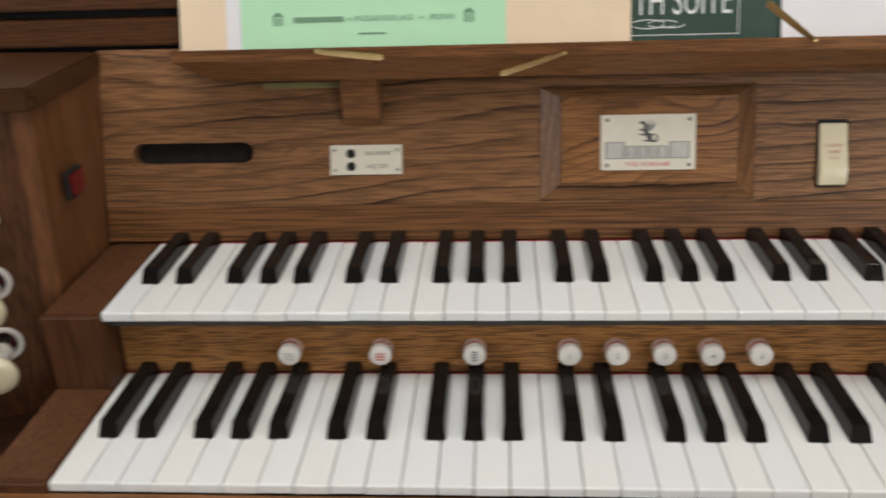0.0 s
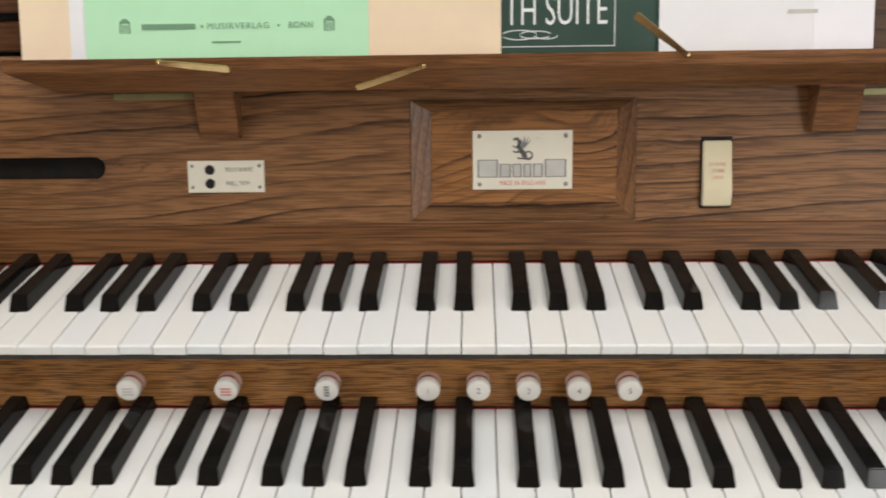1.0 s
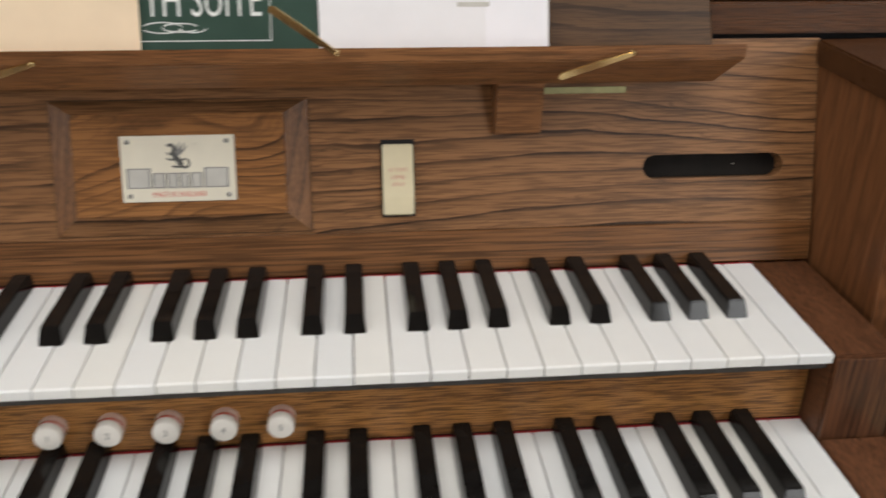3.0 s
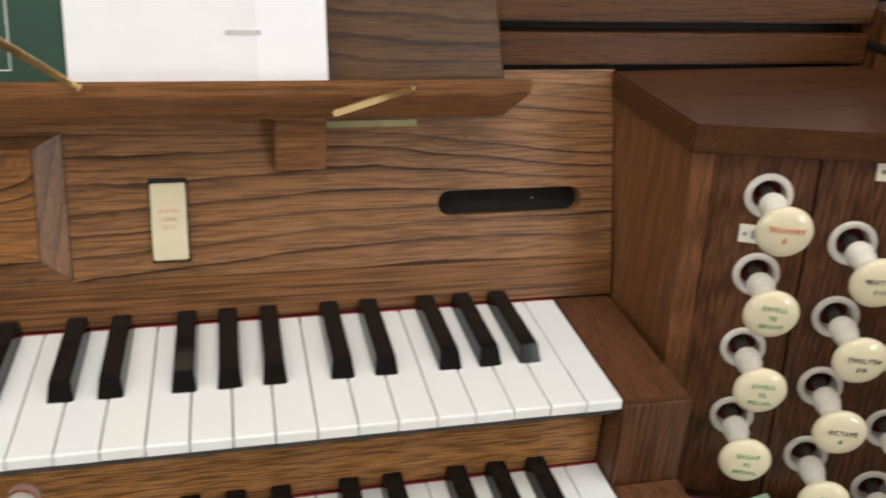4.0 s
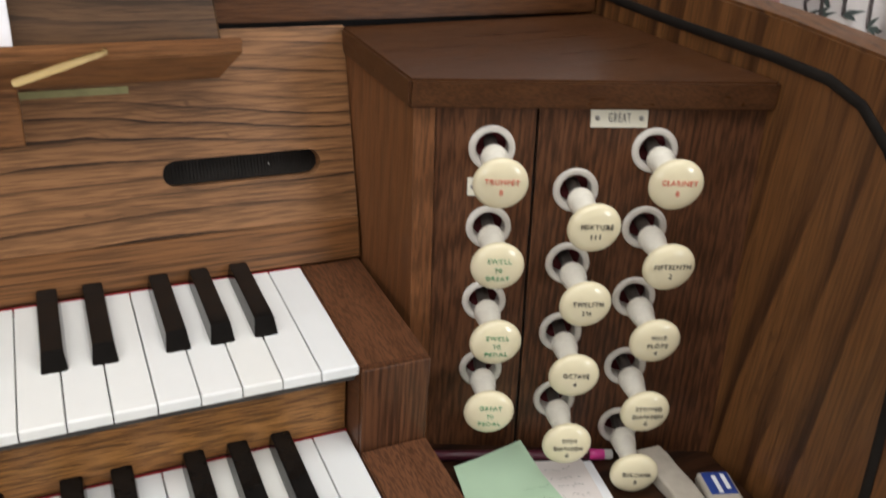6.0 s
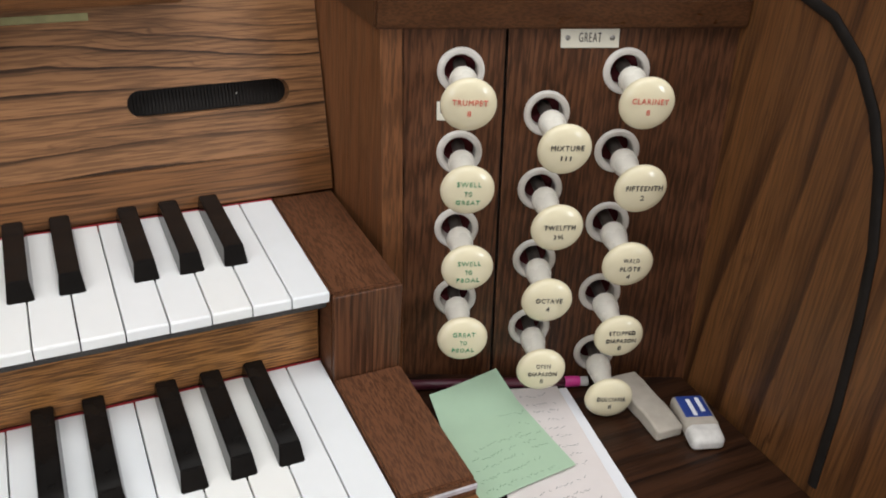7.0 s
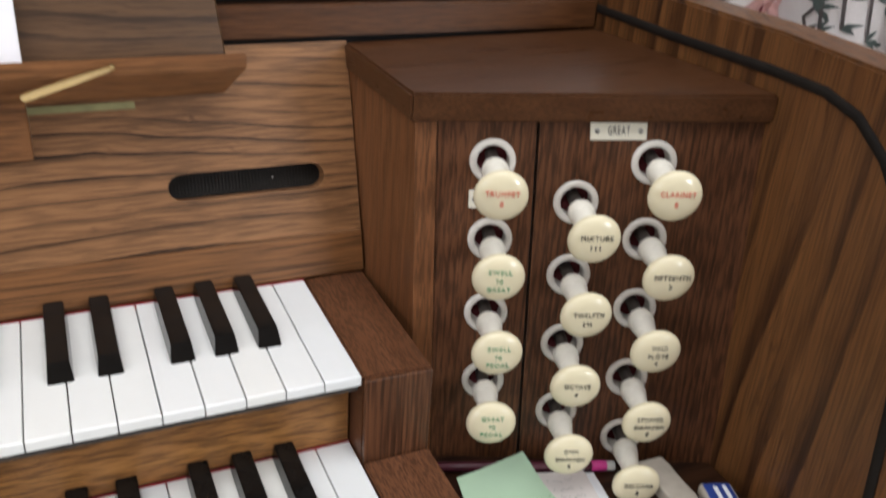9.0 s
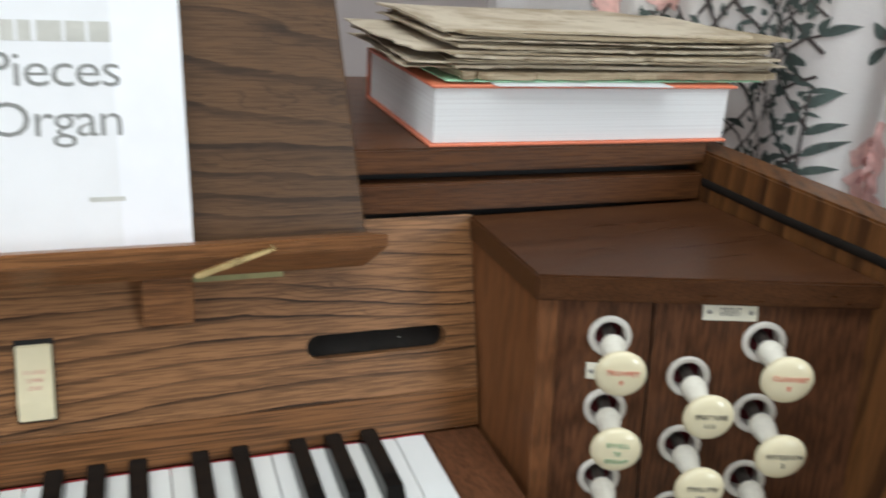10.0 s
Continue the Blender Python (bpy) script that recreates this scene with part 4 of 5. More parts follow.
# piston rail, grey felt and thumb pistons
bm = bmesh.new()
box(bm, 0.0005, 0.8455, 0.1355, 0.1480, 0.7516, 0.8023, 0.0008, 1)
thing("piston_rail", bm, OAK_PISTON, "golden oak rail carrying the thumb pistons", "rail")
bm = bmesh.new()
box(bm, 0.0005, 0.8455, 0.1185, 0.1480, 0.8025, 0.8084, 0.0006, 1)
thing("key_guide", bm, GREY_FELT, "grey felt strip under the upper keys", "rail")
PX = [0.1372, 0.2080, 0.2800, 0.3520, 0.3876, 0.4228, 0.4580, 0.4935]
for i, x in enumerate(PX):
    m = basis((x, 0.1355, 0.7740), (1, 0, 0), (0, 0.0, 1), (0, -1, 0.0))
    pist = empty("thumb_piston", m, "white thumb piston with a red band at its neck", "piston", "thumb pistons on the rail")
    bpy.context.view_layer.update()
    bm = bmesh.new()
    lathe(bm, [(0.0085, -0.001), (0.0085, 0.0050)], 28, m)
    part("collar", bm, COLLAR_PINK, pist, "pinkish collar", True)
    bm = bmesh.new()
    lathe(bm, [(0.0079, 0.0045), (0.0079, 0.0070)], 28, m)
    part("red_band", bm, INK_RED, pist, "thin red band", True)
    bm = bmesh.new()
    lathe(bm, [(0.0076, 0.0066), (0.0084, 0.0071), (0.0085, 0.0120), (0.0081, 0.0130), (0.0072, 0.0134), (0.0, 0.0131)], 28, m)
    pist = part("button", bm, WHITE_PLASTIC, pist, "", True)
    f = m @ Matrix.Translation((0, 0, 0.0133))
    if i >= 3:
        letters("lettering", str(i - 2), 0.0046, f, INK_GREY, pist)
    elif i == 2:
        for v in (-0.0034, -0.0010, 0.0014, 0.0036):
            bar(f, -0.0019, 0.0019, v - 0.0008, v + 0.0006, pist, INK_GREY, "word_bar")
    else:
        for v in (-0.0030, -0.0006, 0.0018):
            bar(f, -0.0038, 0.0038, v - 0.0007, v + 0.0007, pist, INK_PINK if i == 1 else INK_PALE, "word_bar")

# ---- music on the desk ----


def desk_pose(x, z, out):
    return basis(on_desk(x, z, out), (1, 0, 0), (0, DESK_LEAN, 1), (0, -1, DESK_LEAN))


def booklet(label, x0, x1, z1, start, thick, material, lean=0.0, name="music_book"):
    """A book or sheet on the desk: start, its gap from the board."""
    ob = empty(name, on_desk((x0 + x1) / 2, 0.972, start), label, "book", "music on the desk")
    bpy.context.view_layer.update()
    bm = bmesh.new()
    c = [(x0, 0.9705), (x1, 0.9705), (x1 + lean, z1), (x0 + lean, z1)]
    page = start + thick * 0.72
    solid(bm, [on_desk(x, z, page + 0.0001) for x, z in c], [on_desk(x, z, start + thick) for x, z in c])
    part("cover", bm, material, ob)
    bm = bmesh.new()
    c = [(x0 + 0.0006, 0.9706), (x1 - 0.0008, 0.9706), (x1 + lean - 0.0008, z1 - 0.001), (x0 + lean + 0.0006, z1 - 0.001)]
    solid(bm, [on_desk(x, z, start) for x, z in c], [on_desk(x, z, page) for x, z in c])
    part("pages", bm, PAGES, ob)
    return ob


booklet("yellowish cream music folder with a worn edge", 0.034, 0.0765, 1.20, 0.0005, 0.0016, PAPER_CREAM)
booklet("large cream music album behind the others", 0.060, 0.440, 1.21, 0.0024, 0.0020, PAPER_CREAM)
booklet("white music sheet beside the mint book", 0.0745, 0.300, 1.22, 0.0048, 0.0008, PAPER_WHITE, 0.002)
mint = booklet("mint green music book with dark lettering", 0.0880, 0.3080, 1.20, 0.0060, 0.0026, PAPER_GREEN, 0.0)
f = desk_pose(0.198, 1.0015, 0.0088)
bar(f, -0.066, -0.0245, -0.0020, 0.0022, mint, INK_FOREST, "word_bar")
letters("lettering", "MUSIKVERLAG", 0.0046, f @ Matrix.Translation((0.0085, 0, 0.0002)), INK_FOREST, mint, 0.0470)
letters("lettering", "BONN", 0.0046, f @ Matrix.Translation((0.0565, 0, 0.0002)), INK_FOREST, mint, 0.0185)
for u in (-0.0195, 0.0395):
    bar(f, u - 0.0008, u + 0.0008, -0.0008, 0.0008, mint, INK_FOREST, "dot")
bar(f, -0.012, 0.010, -0.0126, -0.0112, mint, INK_FOREST, "word_bar")
for u in (-0.079, 0.078):
    for s in (-1, 1):
        bar(f, u + s * 0.0034 - 0.0006, u + s * 0.0034 + 0.0006, -0.0045, 0.0042, mint, INK_FOREST, "emblem")
        bar(f, u + s * 0.0012 - 0.0005, u + s * 0.0012 + 0.0005, -0.0045, 0.0018, mint, INK_FOREST, "emblem")
    bar(f, u - 0.0034, u + 0.0034, 0.0030, 0.0050, mint, INK_FOREST, "emblem")
    bar(f, u - 0.0020, u + 0.0020, 0.0050, 0.0064, mint, INK_FOREST, "emblem")

suite = booklet("dark green music book with white lettering", 0.396, 0.5270, 1.21, 0.0026, 0.0030, COVER_FOREST)
booklet("pale cream music book overlapping the dark one", 0.3060, 0.4060, 1.21, 0.0060, 0.0030, PAPER_CREAM)
f = desk_pose(0.45, 1.0020, 0.0056)
letters("lettering", "TH SUITE", 0.0225, f @ Matrix.Translation((-0.0025, 0.0060, 0.0002)), INK_WHITE, suite, 0.0770, track=1.0)
bar(f, -0.054, 0.0420, -0.0200, -0.0194, suite, INK_WHITE, "rule")
bar(f, 0.0412, 0.0418, -0.0200, 0.18, suite, INK_WHITE, "rule")
for cx, rx, ry, a0, a1 in ((-0.030, 0.013, 0.0035, 200, 520), (-0.018, 0.012, 0.0028, 20, 330), (-0.010, 0.009, 0.0032, 180, 360)):
    bm = bmesh.new()
    n = 24
    pts = [(cx + rx * math.cos(radians(a0 + (a1 - a0) * i / n)), -0.0110 + ry * math.sin(radians(a0 + (a1 - a0) * i / n))) for i in range(n + 1)]
    for (u0, v0), (u1, v1) in zip(pts, pts[1:]):
        q = [f @ Vector(p) for p in ((u0, v0 - 0.00035, 0.0002), (u1, v1 - 0.00035, 0.0002), (u1, v1 + 0.00035, 0.0002), (u0, v0 + 0.00035, 0.0002))]
        bm.faces.new([bm.verts.new(p) for p in q])
    part("flourish", bm, INK_WHITE, suite)

pieces = booklet("white music book titled in large black serif letters", 0.5240, 0.6815, 1.185, 0.0062, 0.0040, PAPER_WHITE, -0.0010)
bm = bmesh.new()
strip_edge = [(0.6375, 0.9712), (0.6808, 0.9712), (0.6800, 1.1845), (0.6367, 1.1845)]
solid(bm, [on_desk(x, z, 0.0102) for x, z in strip_edge], [on_desk(x, z, 0.0105) for x, z in strip_edge])
part("cover_band", bm, PAPER_BRIGHT, pieces, "bright white band along the cover's edge")
f = desk_pose(0.60, 1.0060, 0.0102)
bar(f, 0.0180, 0.0400, -0.0015, 0.0015, pieces, INK_PALE, "word_bar")
letters("lettering", "Pieces", 0.0225, f @ Matrix.Translation((0.001, 0.0830, 0.0002)), INK_GREY, pieces, 0.0800, track=0.92)
letters("lettering", "Organ", 0.0225, f @ Matrix.Translation((0.001, 0.0510, 0.0002)), INK_GREY, pieces, 0.0800, track=0.92)
for u0, u1 in ((-0.045, -0.030), (-0.028, -0.020), (-0.018, -0.010), (-0.007, 0.008), (0.010, 0.022), (0.024, 0.037)):
    bar(f, u0, u1, 0.1020, 0.1180 if u0 < -0.04 else 0.1150, pieces, INK_PALE, "name_bar")

# ---- fat book and old sheet music on top of the console ----
fat = empty("thick_book", (0.99, 0.40, 1.0302), "thick white-paged book with orange covers lying flat", "book")
bpy.context.view_layer.update()
fm = Matrix.Translation((0.8565, 0.2965, 1.0303)) @ Matrix.Rotation(radians(-0.5), 4, "Z")
W, Dp, T = 0.264, 0.200, 0.0470


def at(bm, x0, x1, y0, y1, z0, z1, m, bevel=0.0):
    box(bm, x0, x1, y0, y1, z0, z1, bevel, 1)
    bm.transform(m)


bm = bmesh.new()
at(bm, 0, W, 0, Dp, 0, 0.0022, fm, 0.0006)
part("cover", bm, COVER_ORANGE, fat, "orange cover")
bm = bmesh.new()
at(bm, 0, W + 0.003, 0, Dp, T - 0.0024, T, fm, 0.0006)
part("cover", bm, COVER_ORANGE, fat, "orange cover")
bm = bmesh.new()
at(bm, 0.0006, W + 0.002, Dp - 0.0022, Dp, 0.0023, T - 0.0025, fm, 0.0004)
part("spine", bm, COVER_ORANGE, fat, "orange spine")
bm = bmesh.new()
at(bm, 0.0034, W - 0.0022, 0.0036, Dp - 0.0030, 0.0023, T - 0.0025, fm, 0.0006)
part("page_block", bm, PAGES, fat, "thick block of white pages")


def sheet(name, x, y, z, w, d, t, turn, material, label, seed, wave=0.0015, rag=0.002):
    """One thin worn sheet or booklet lying on the pile, with an uneven edge."""
    rng = random.Random(seed)
    bm = bmesh.new()
    nx, ny = 64, 12
    m = Matrix.Translation((x, y, z)) @ Matrix.Rotation(radians(turn), 4, "Z")
    ph = [rng.uniform(0, 6.28) for _ in range(6)]
    front = [rng.uniform(-rag, rag) * 0.5 + rag * 0.8 * math.sin(i * 0.31 + ph[3]) * math.sin(i * 0.83 + ph[4]) + (rag * rng.uniform(0.5, 1.6) if rng.random() < 0.07 else 0) for i in range(nx + 1)]
    endl = [rng.uniform(-rag, rag) for _ in range(ny + 1)]
    endr = [rng.uniform(-rag, rag) for _ in range(ny + 1)]

    def point(i, j, top):
        u, v = i / nx, j / ny
        px = w * u + endl[j] * (1 - u) ** 8 + endr[j] * u ** 8
        py = d * v + front[i] * (1 - v) ** 4
        lift = wave * (0.5 + 0.5 * math.sin(u * 7 + ph[0]) * math.sin(v * 3 + ph[1])) + wave * 1.2 * (abs(2 * u - 1) ** 6) * (0.5 + 0.5 * math.sin(ph[2] + v * 4))
        return m @ Vector((px, py, lift + (t if top else 0)))

    lo = [[bm.verts.new(point(i, j, False)) for j in range(ny + 1)] for i in range(nx + 1)]
    hi = [[bm.verts.new(point(i, j, True)) for j in range(ny + 1)] for i in range(nx + 1)]
    for i in range(nx):
        for j in range(ny):
            bm.faces.new((lo[i][j], lo[i][j + 1], lo[i + 1][j + 1], lo[i + 1][j]))
            bm.faces.new((hi[i][j], hi[i + 1][j], hi[i + 1][j + 1], hi[i][j + 1]))
    for i in range(nx):
        bm.faces.new((lo[i][0], lo[i + 1][0], hi[i + 1][0], hi[i][0]))
        bm.faces.new((lo[i][ny], hi[i][ny], hi[i + 1][ny], lo[i + 1][ny]))
    for j in range(ny):
        bm.faces.new((lo[0][j], hi[0][j], hi[0][j + 1], lo[0][j + 1]))
        bm.faces.new((lo[nx][j], lo[nx][j + 1], hi[nx][j + 1], hi[nx][j]))
    bmesh.ops.recalc_face_normals(bm, faces=bm.faces)
    return thing(name, bm, material, label, "sheet music", "pile of old sheet music", smooth=True)


z = 1.0303 + T + 0.0002
sheet("music_sheet", 0.905, 0.290, z, 0.150, 0.21, 0.0006, -2.0, PAPER_WHITE, "white loose sheet under the pile of old music", 1, 0.0004, 0.0003)
z += 0.0012
sheet("music_sheet", 0.868, 0.300, z, 0.285, 0.20, 0.0006, 0.5, PAPER_GREEN, "mint green sheet under the pile of old music", 2, 0.0005, 0.0003)
z += 0.0014
rng = random.Random(23)
pile = [(0.880, 0.299, 0.288, 0.0056, 0.6, PAPER_OLD_DARK), (0.840, 0.316, 0.326, 0.0008, -1.4, PAPER_OLD), (0.874, 0.302, 0.290, 0.0022, 1.2, PAPER_OLD)]
for k in range(13):
    far_out = k in (1, 5)
    pile.append((0.842 if far_out else rng.uniform(0.864, 0.886), rng.uniform(0.299, 0.314), 0.322 if far_out else rng.uniform(0.272, 0.298), rng.choice((0.0006, 0.0009, 0.0012, 0.0021)), rng.uniform(-1.6, 1.4), rng.choice((PAPER_OLD, PAPER_OLD, PAPER_OLD_DARK))))
for i, (x, y, w, t, turn, material) in enumerate(pile):
    sheet("old_music", x, y, z, w, 0.20, t, turn, material, "yellowed old sheet music with a ragged edge" if material is PAPER_OLD else "browned old music booklet with a worn edge", 10 + i, 0.0014, 0.0026)
    z += t + 0.0007

# ---- papers, pencil and erasers on the key bed ----
BED = 0.7100


def leaf(name, corners, z, t, material, label, lift=0.0):
    ob = empty(name, (corners[0][0], corners[0][1], z), label, "paper")
    bpy.context.view_layer.update()
    bm = bmesh.new()
    n = 10
    def pt(i, j, up):
        u, v = i / n, j / n
        a = Vector(corners[0]).lerp(Vector(corners[1]), u)
        b = Vector(corners[3]).lerp(Vector(corners[2]), u)
        p = a.lerp(b, v)
        return (p.x, p.y, z + up + 0.0006 * (1 + math.sin(u * 4 + v * 3)) + lift * max(0.0, (v - 0.70) / 0.30))
    lo = [[bm.verts.new(pt(i, j, 0)) for j in range(n + 1)] for i in range(n + 1)]
    hi = [[bm.verts.new(pt(i, j, t)) for j in range(n + 1)] for i in range(n + 1)]
    for i in range(n):
        for j in range(n):
            bm.faces.new((lo[i][j], lo[i][j + 1], lo[i + 1][j + 1], lo[i + 1][j]))
            bm.faces.new((hi[i][j], hi[i + 1][j], hi[i + 1][j + 1], hi[i][j + 1]))
    for i in range(n):
        bm.faces.new((lo[i][0], lo[i + 1][0], hi[i + 1][0], hi[i][0]))
        bm.faces.new((lo[i][n], hi[i][n], hi[i + 1][n], lo[i + 1][n]))
        bm.faces.new((lo[0][i], hi[0][i], hi[0][i + 1], lo[0][i + 1]))
        bm.faces.new((lo[n][i], lo[n][i + 1], hi[n][i + 1], hi[n][i]))
    bmesh.ops.recalc_face_normals(bm, faces=bm.faces)
    part("sheet", bm, material, ob, "", True)
    return ob


def scribble(ob, lines, z, seed, material):
    """Handwriting that cannot be read, as rows of short strokes."""
    rng = random.Random(seed)
    bm = bmesh.new()
    for (x0, y0), (x1, y1) in lines:
        d = Vector((x1 - x0, y1 - y0))
        L = d.length
        d.normalize()
        n = Vector((-d.y, d.x))
        s = 0.0
        while s < L:
            step = rng.uniform(0.0012, 0.0032)
            if rng.random() < 0.78:
                a = Vector((x0, y0)) + d * s + n * rng.uniform(-0.0008, 0.0008)
                b = a + d * step * 0.7 + n * rng.uniform(-0.0018, 0.0018)
                w = (b - a).normalized()
                w = Vector((-w.y, w.x)) * 0.00022
                bm.faces.new([bm.verts.new((p.x, p.y, z)) for p in (a - w, b - w, b + w, a + w)])
            s += step
    bmesh.ops.recalc_face_normals(bm, faces=bm.faces)
    return part("handwriting", bm, material, ob)


INK_NOTE = plain("ink_note", (0.20, 0.33, 0.20), 0.7, 0, 0.0)
under_sheet = leaf("note_paper", [(0.915, -0.045), (0.996, -0.042), (1.0150, 0.0900), (0.965, 0.1000)], BED, 0.0004, PAPER_WHITE, "white note paper under other papers on the key bed")
noted = leaf("note_paper", [(0.898, -0.050), (0.984, -0.052), (1.0080, 0.0920), (0.9620, 0.1060)], BED + 0.0020, 0.0004, PAPER_PAD, "white paper with pencilled handwriting on the key bed")
scribble(noted, [((0.976, 0.106 - 0.0085 * k), (1.000 - 0.0014 * k, 0.103 - 0.0085 * k)) for k in range(2, 11)] + [((0.915, 0.004 - 0.009 * k), (0.978, 0.008 - 0.009 * k)) for k in range(5)], BED + 0.0040, 5, INK_GREY)
green = leaf("note_paper", [(0.9020, 0.0100), (0.9770, 0.0190), (0.9705, 0.1160), (0.9140, 0.1070)], BED + 0.0042, 0.0004, PAPER_NOTE, "pale green note paper with faint pencil marks", 0.0066)
scribble(green, [((0.910 + 0.002 * k, 0.018 + 0.0085 * k), (0.962 - 0.005 * (k % 3), 0.022 + 0.0085 * k)) for k in range(5)] + [((0.952, 0.076 - 0.011 * k), (0.970, 0.074 - 0.011 * k)) for k in range(4)], BED + 0.0063, 8, INK_NOTE)

pencil = empty("pencil", (0.97, 0.115, BED), "pink pencil with a white eraser end", "pencil")
bpy.context.view_layer.update()
p0, p1 = Vector((0.9080, 0.1310, BED + 0.0037)), Vector((1.0315, 0.0880, BED + 0.0041))
d = (p1 - p0).normalized()
pm = Matrix.Translation(p0) @ d.to_track_quat("Z", "Y").to_matrix().to_4x4()
L = (p1 - p0).length
for name, a, b, r, material in (("barrel", 0.0, L - 0.017, 0.0036, BARREL), ("ferrule", L - 0.017, L - 0.006, 0.0040, PINK), ("eraser_end", L - 0.006, L, 0.0036, ERASER_TIP)):
    bm = bmesh.new()
    lathe(bm, [(0, a), (r * 0.9, a), (r, a + 0.0006), (r, b - 0.0008), (r * 0.85, b), (0, b)], 12, pm)
    part(name, bm, material, pencil, "", True)


def eraser(name, a, b, width, h, label, sleeved):
    """A rubber from its near end a to its far end b on the key bed."""
    a, b = Vector((*a, BED)), Vector((*b, BED))
    d = (b - a).normalized()
    m = basis(a, d, Vector((0, 0, 1)).cross(d), (0, 0, 1))
    ob = empty(name, m, label, "eraser")
    bpy.context.view_layer.update()
    L = (b - a).length
    bm = bmesh.new()
    rounded(bm, (0, -width / 2, 0), (L, width / 2, h), 0.0042 if sleeved else 0.0018)
    for v in bm.verts:
        v.co.z -= 0.0022 * max(0.0, 1 - v.co.x / 0.012) * (v.co.z / h)
        v.co.y += 0.0004 * math.sin(v.co.x * 230)
    bm.transform(m)
    part("rubber", bm, ERASER if not sleeved else ERASER_TIP, ob, "", True)
    if sleeved:
        for nm, x0, x1, grow, low, material, says in (("card_sleeve", 0.0115, L - 0.0006, 0.0004, 0.0010, ERASER, "worn grey card sleeve"), ("sleeve_label", 0.0200, L - 0.0025, -0.0018, h - 0.0034, SLEEVE_BLUE, "blue printed band")):
            bm = bmesh.new()
            rounded(bm, (x0, -width / 2 - grow, low), (x1, width / 2 + grow, h + (0.0004 if grow > 0 else 0.0008)), 0.0040 if grow > 0 else 0.0016)
            bm.transform(m)
            part(nm, bm, material, ob, says, True)
        f = m @ Matrix.Translation((0, 0, h + 0.0009))
        bar(f, 0.0215, L - 0.0070, 0.0010, 0.0038, ob, PAPER_WHITE, "word_bar")
        bar(f, 0.0250, L - 0.0060, -0.0058, -0.0030, ob, PAPER_WHITE, "word_bar")
    return ob


eraser("eraser", (1.0530, 0.0200), (1.0560, 0.0800), 0.0205, 0.0105, "grey-white block eraser on the key bed", False)
eraser("eraser", (1.0700, 0.0000), (1.0830, 0.0430), 0.0235, 0.0120, "worn white eraser with a blue printed band", True)

# ---- the curtain ----
CA, CB = Vector((0.990, 0.577)), Vector((1.62, -0.08))
CL = (CB - CA).length
CD = (CB - CA).normalized()
CN = Vector((-CD.y, CD.x))
if CN.x > 0:
    CN = -CN


def curtain_point(s, z, off=0.0):
    """A place on the hanging cloth: s metres along the track, at height z."""
    a = 2 * math.pi * (s - 0.355) / 0.105 + math.pi / 2
    near = min(1.0, max(0.0, (s - 0.24) / 0.07))
    fold = (0.012 + 0.016 * near) * math.sin(a + (1 - near) * 2.0 * math.sin(s * 31)) - 0.030 * (1 - near) + 0.003 * math.sin(z * 5 + s * 20)
    p = CA + CD * (s - 0.011 * near * math.cos(a)) + CN * (fold + off)
    return Vector((p.x, p.y, z))


CURTAIN, cnodes, clinks, cb = shader("curtain_cotton", 0.85)
weave = noise_of(cnodes, clinks, stretched(cnodes, clinks, (900, 900, 900)), 1.0, 2.0)
clinks.new(ramp_of(cnodes, clinks, weave, [(0.3, (0.84, 0.80, 0.785)), (0.7, (0.91, 0.875, 0.86))]), cb.inputs["Base Color"])
bumped(cnodes, clinks, cb, weave, 0.2, 0.0005)
PRINT_GREEN = plain("print_green", (0.066, 0.086, 0.078), 0.85, 0, 0.25, 150)
PRINT_TWIG = plain("print_twig", (0.066, 0.052, 0.050), 0.85, 0, 0.2, 150)
PRINT_PINK = plain("print_pink", (0.68, 0.43, 0.40), 0.85, 0, 0.25, 90)
PRINT_BERRY = plain("print_berry", (0.22, 0.06, 0.07), 0.85, 0, 0.25, 90)

curtain = empty("curtain", (1.3, 0.25, 0.05), "white floor-length curtain with printed leaves and pink flowers", "curtain")
bpy.context.view_layer.update()
bm = bmesh.new()
ns, nz = 260, 16
grid = [[bm.verts.new(curtain_point(CL * i / ns, 0.05 + 2.2 * j / nz)) for j in range(nz + 1)] for i in range(ns + 1)]
for i in range(ns):
    for j in range(nz):
        bm.faces.new((grid[i][j], grid[i + 1][j], grid[i + 1][j + 1], grid[i][j + 1]))
bmesh.ops.solidify(bm, geom=list(bm.faces), thickness=0.0012)
part("cloth", bm, CURTAIN, curtain, "", True)


def printed(shapes, material, name):
    """Flat printed shapes that follow the cloth."""
    bm = bmesh.new()
    for pts in shapes:
        vs = [bm.verts.new(curtain_point(max(0, min(CL, s)), z, 0.0022)) for s, z in pts]
        for k in range(len(vs) // 2 - 1):
            bm.faces.new((vs[2 * k], vs[2 * k + 1], vs[2 * k + 3], vs[2 * k + 2]))
    return tagged(part(name, bm, material, curtain), kind="stuff")


def leaf_strip(s, z, length, width, angle):
    c, si, out = math.cos(angle), math.sin(angle), []
    for k in range(9):
        t = k / 8
        h = width * math.sin(math.pi * t ** 0.8) * 0.5 + 0.0001
        bend = 0.12 * length * math.sin(math.pi * t)
        for sg in (-1, 1):
            u, v = t * length, sg * h + bend
            out.append((s + u * c - v * si, z + u * si + v * c))
    return out


def line_strip(pts, w):
    out = []
    for i, (s, z) in enumerate(pts):
        a, b = pts[max(0, i - 1)], pts[min(len(pts) - 1, i + 1)]
        d = Vector((b[0] - a[0], b[1] - a[1])).normalized()
        out += [(s - d.y * w, z + d.x * w), (s + d.y * w, z - d.x * w)]
    return out


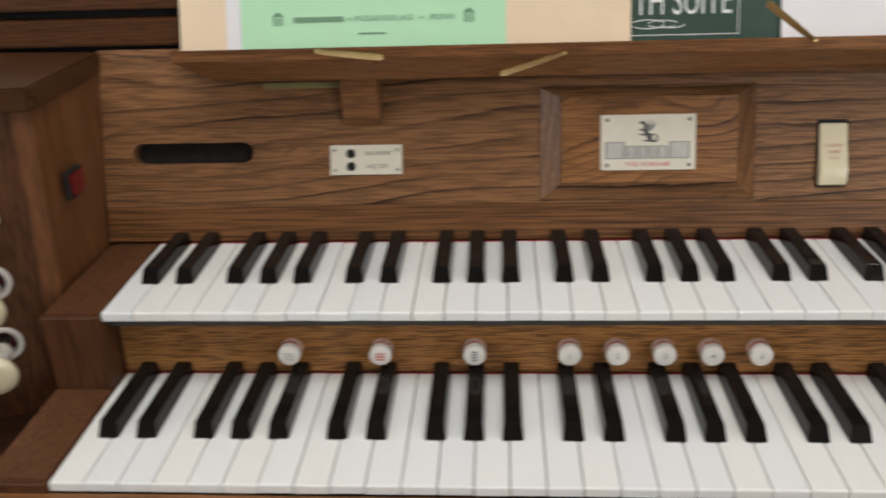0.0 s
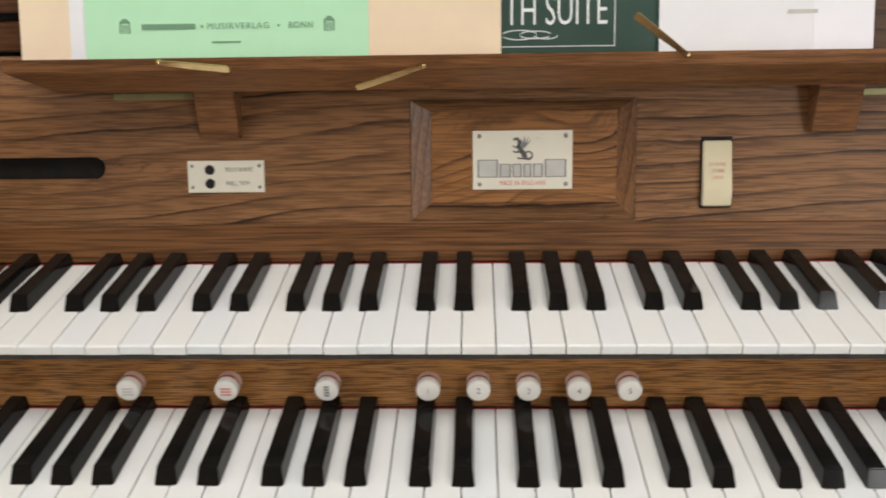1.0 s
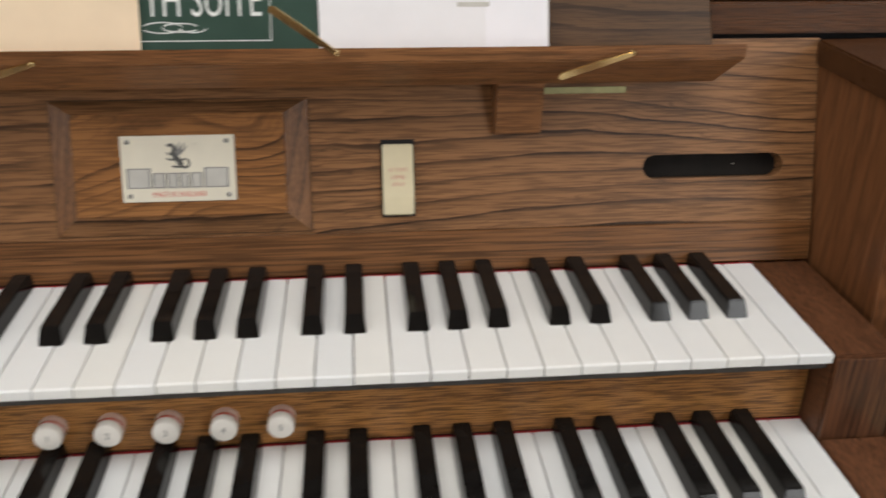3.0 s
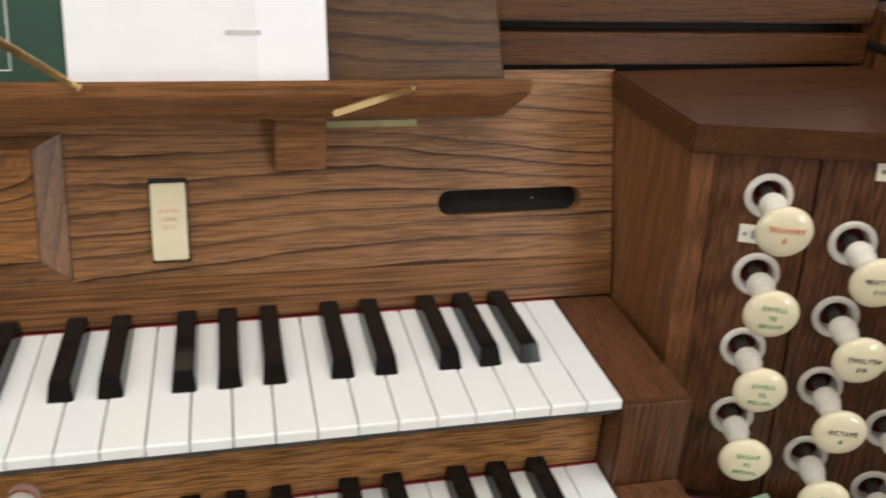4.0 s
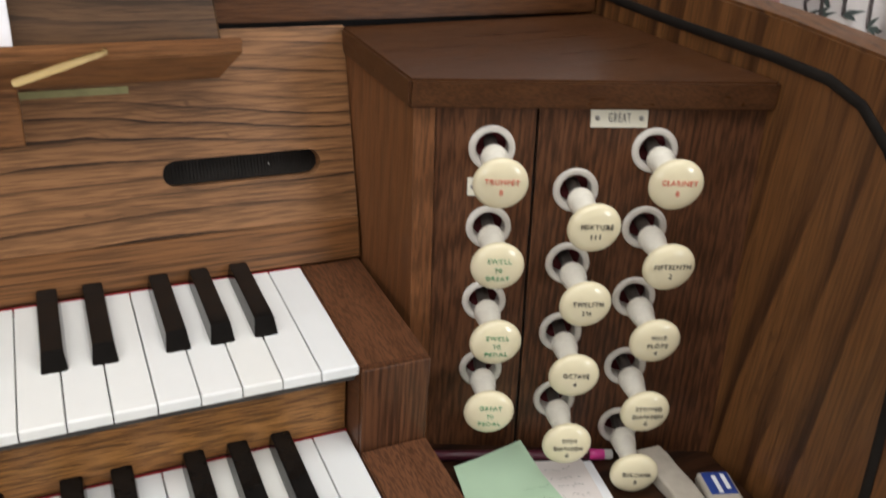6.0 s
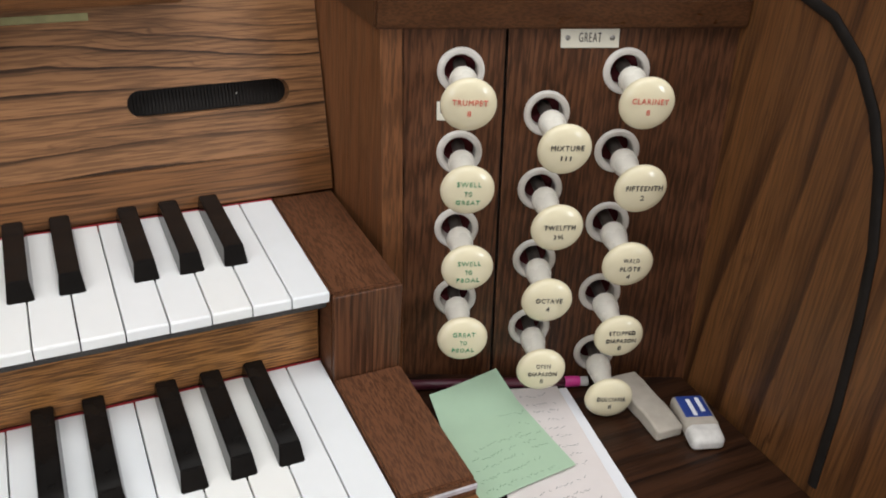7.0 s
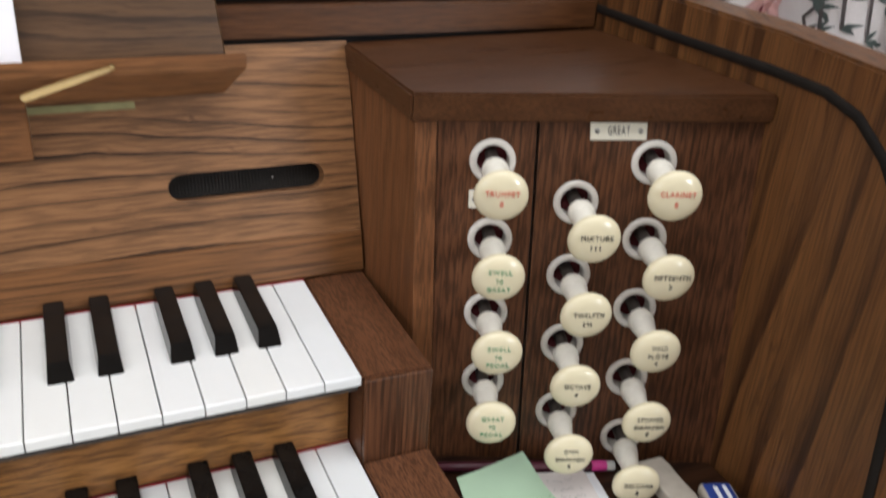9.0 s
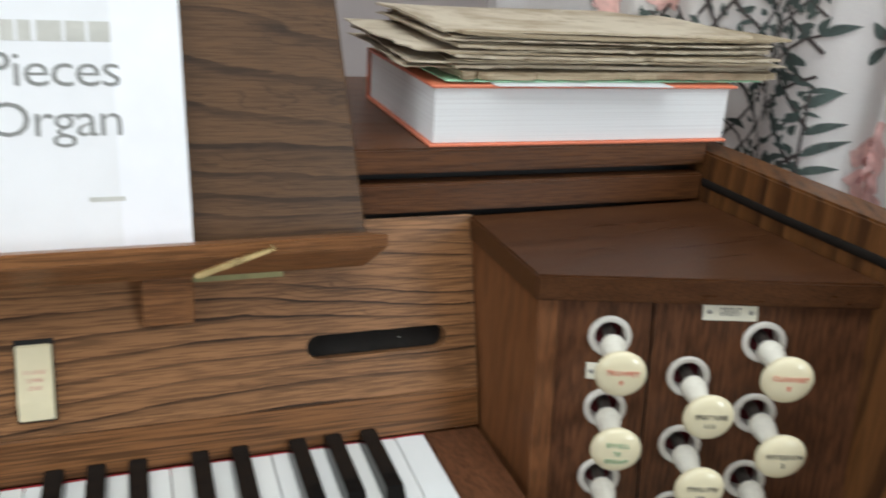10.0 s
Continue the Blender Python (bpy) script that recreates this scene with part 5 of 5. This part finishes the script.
rng = random.Random(21)
leaves, twigs, pinks, berries = [], [], [], []
for _ in range(80):
    s0, z0 = rng.uniform(0, CL), rng.uniform(0.9, 1.5)
    if 0.18 < s0 < 0.60 and z0 < 1.20:
        continue
    ang = rng.uniform(0.6, 1.9)
    pts = []
    s, z1 = s0, z0
    for k in range(9):
        pts.append((s, z1))
        ang += rng.uniform(-0.5, 0.5)
        s += 0.011 * math.cos(ang)
        z1 += 0.011 * math.sin(ang)
    twigs.append(line_strip(pts, 0.0009))
    for k in range(1, 9, 2):
        for sg in (-1, 1):
            if rng.random() < 0.75:
                leaves.append(leaf_strip(*pts[k], rng.uniform(0.014, 0.026), rng.uniform(0.005, 0.009), ang + sg * rng.uniform(0.6, 1.2)))
    if rng.random() < 0.45:
        e = pts[-1]
        for k in range(7):
            a = k * 0.9 + rng.uniform(-0.2, 0.2)
            pinks.append(leaf_strip(e[0], e[1], rng.uniform(0.016, 0.026), rng.uniform(0.014, 0.020), a))
        for k in range(4):
            berries.append(leaf_strip(e[0], e[1], 0.010, 0.005, k * 1.6))


def trellis(s0, s1, z0, z1, rise, gap, blots):
    """Wandering twigs that cross, with small leaves and buds between them."""
    z = z0 - rise
    while z < z1 + rise:
        for sg in (-1, 1):
            n = 16
            start = z if sg > 0 else z + rise
            bow = rng.uniform(-0.012, 0.012)
            twigs.append(line_strip([(s0 + (s1 - s0) * k / n + rng.uniform(-0.0012, 0.0012), start + sg * rise * k / n + bow * math.sin(k * 0.6) + rng.uniform(-0.002, 0.002)) for k in range(n + 1)], rng.uniform(0.0009, 0.0017)))
        z += gap * rng.uniform(0.7, 1.3)
    for _ in range(blots):
        leaves.append(leaf_strip(rng.uniform(s0, s1), rng.uniform(z0, z1), rng.uniform(0.009, 0.019), rng.uniform(0.004, 0.008), rng.uniform(0, 6.2)))


trellis(0.185, 0.352, 0.90, 1.22, 0.20, 0.034, 210)
for _ in range(130):
    leaves.append(leaf_strip(rng.uniform(0.285, 0.349), rng.uniform(0.93, 1.16), rng.uniform(0.007, 0.014), rng.uniform(0.003, 0.007), rng.uniform(0, 6.2)))
trellis(0.520, 0.600, 0.90, 1.22, 0.13, 0.040, 60)
# the spray on the first full fold
for z0, ln, an in ((1.056, 0.024, 0.75), (1.032, 0.026, 0.50), (1.012, 0.032, 0.55), (0.996, 0.024, 0.30), (1.118, 0.022, 0.5)):
    leaves.append(leaf_strip(0.351, z0, ln, 0.0078, an))
twigs.append(line_strip([(0.3505, 0.975 + 0.012 * k) for k in range(9)], 0.0009))
# bud, leaf and pink blooms on the second fold
for s0, z0, ln, wd, an in ((0.378, 1.096, 0.022, 0.010, 0.8), (0.392, 1.118, 0.022, 0.009, 2.4), (0.424, 1.050, 0.024, 0.013, 1.15), (0.444, 1.095, 0.012, 0.004, 1.9)):
    leaves.append(leaf_strip(s0, z0, ln, wd, an))
for z0 in (0.978, 0.992, 1.012, 1.026):
    for k in range(5):
        pinks.append(leaf_strip(0.408 + 0.010 * math.cos(2.1 * k + z0 * 90), z0 + 0.004 * math.sin(k), rng.uniform(0.018, 0.026), rng.uniform(0.016, 0.024), k * 1.25 + z0 * 40))
for k in range(6):
    berries.append(leaf_strip(0.394 + rng.uniform(0, 0.008), 0.975 + 0.009 * k, rng.uniform(0.009, 0.014), 0.006, 1.2 + rng.uniform(-0.5, 0.5)))
berries.append(leaf_strip(0.390, 1.112, 0.018, 0.012, 1.0))
pinks.append(leaf_strip(0.418, 1.068, 0.018, 0.012, 1.4))
# long twigs with leaf tufts on the third fold
for pts in ([(0.4500, 1.100), (0.4535, 1.085), (0.4570, 1.066), (0.4600, 1.045), (0.4625, 1.020), (0.4650, 0.990)], [(0.4500, 1.100), (0.4550, 1.110), (0.4610, 1.124), (0.4670, 1.140)],
            [(0.4460, 1.047), (0.4500, 1.030), (0.4530, 1.010), (0.4550, 0.985)], [(0.4455, 0.995), (0.4490, 0.982), (0.4520, 0.965)], [(0.4455, 0.995), (0.4500, 1.004), (0.4550, 1.014)], [(0.4680, 1.090), (0.4720, 1.060), (0.4760, 1.020), (0.4800, 0.980)]):
    twigs.append(line_strip(pts, 0.0010))
    for s0, z0 in pts[1:]:
        for k in range(3):
            leaves.append(leaf_strip(s0, z0, rng.uniform(0.007, 0.013), rng.uniform(0.0022, 0.0045), rng.choice((0.4, 1.1, 2.0, 2.7, 3.6, 5.6)) + rng.uniform(-0.3, 0.3)))
for _ in range(26):
    leaves.append(leaf_strip(rng.uniform(0.462, 0.520), rng.uniform(0.94, 1.16), rng.uniform(0.008, 0.014), rng.uniform(0.003, 0.006), rng.uniform(0, 6.2)))
printed(leaves, PRINT_GREEN, "leaf_print")
printed(twigs, PRINT_TWIG, "twig_print")
printed(pinks, PRINT_PINK, "flower_print")
printed(berries, PRINT_BERRY, "berry_print")
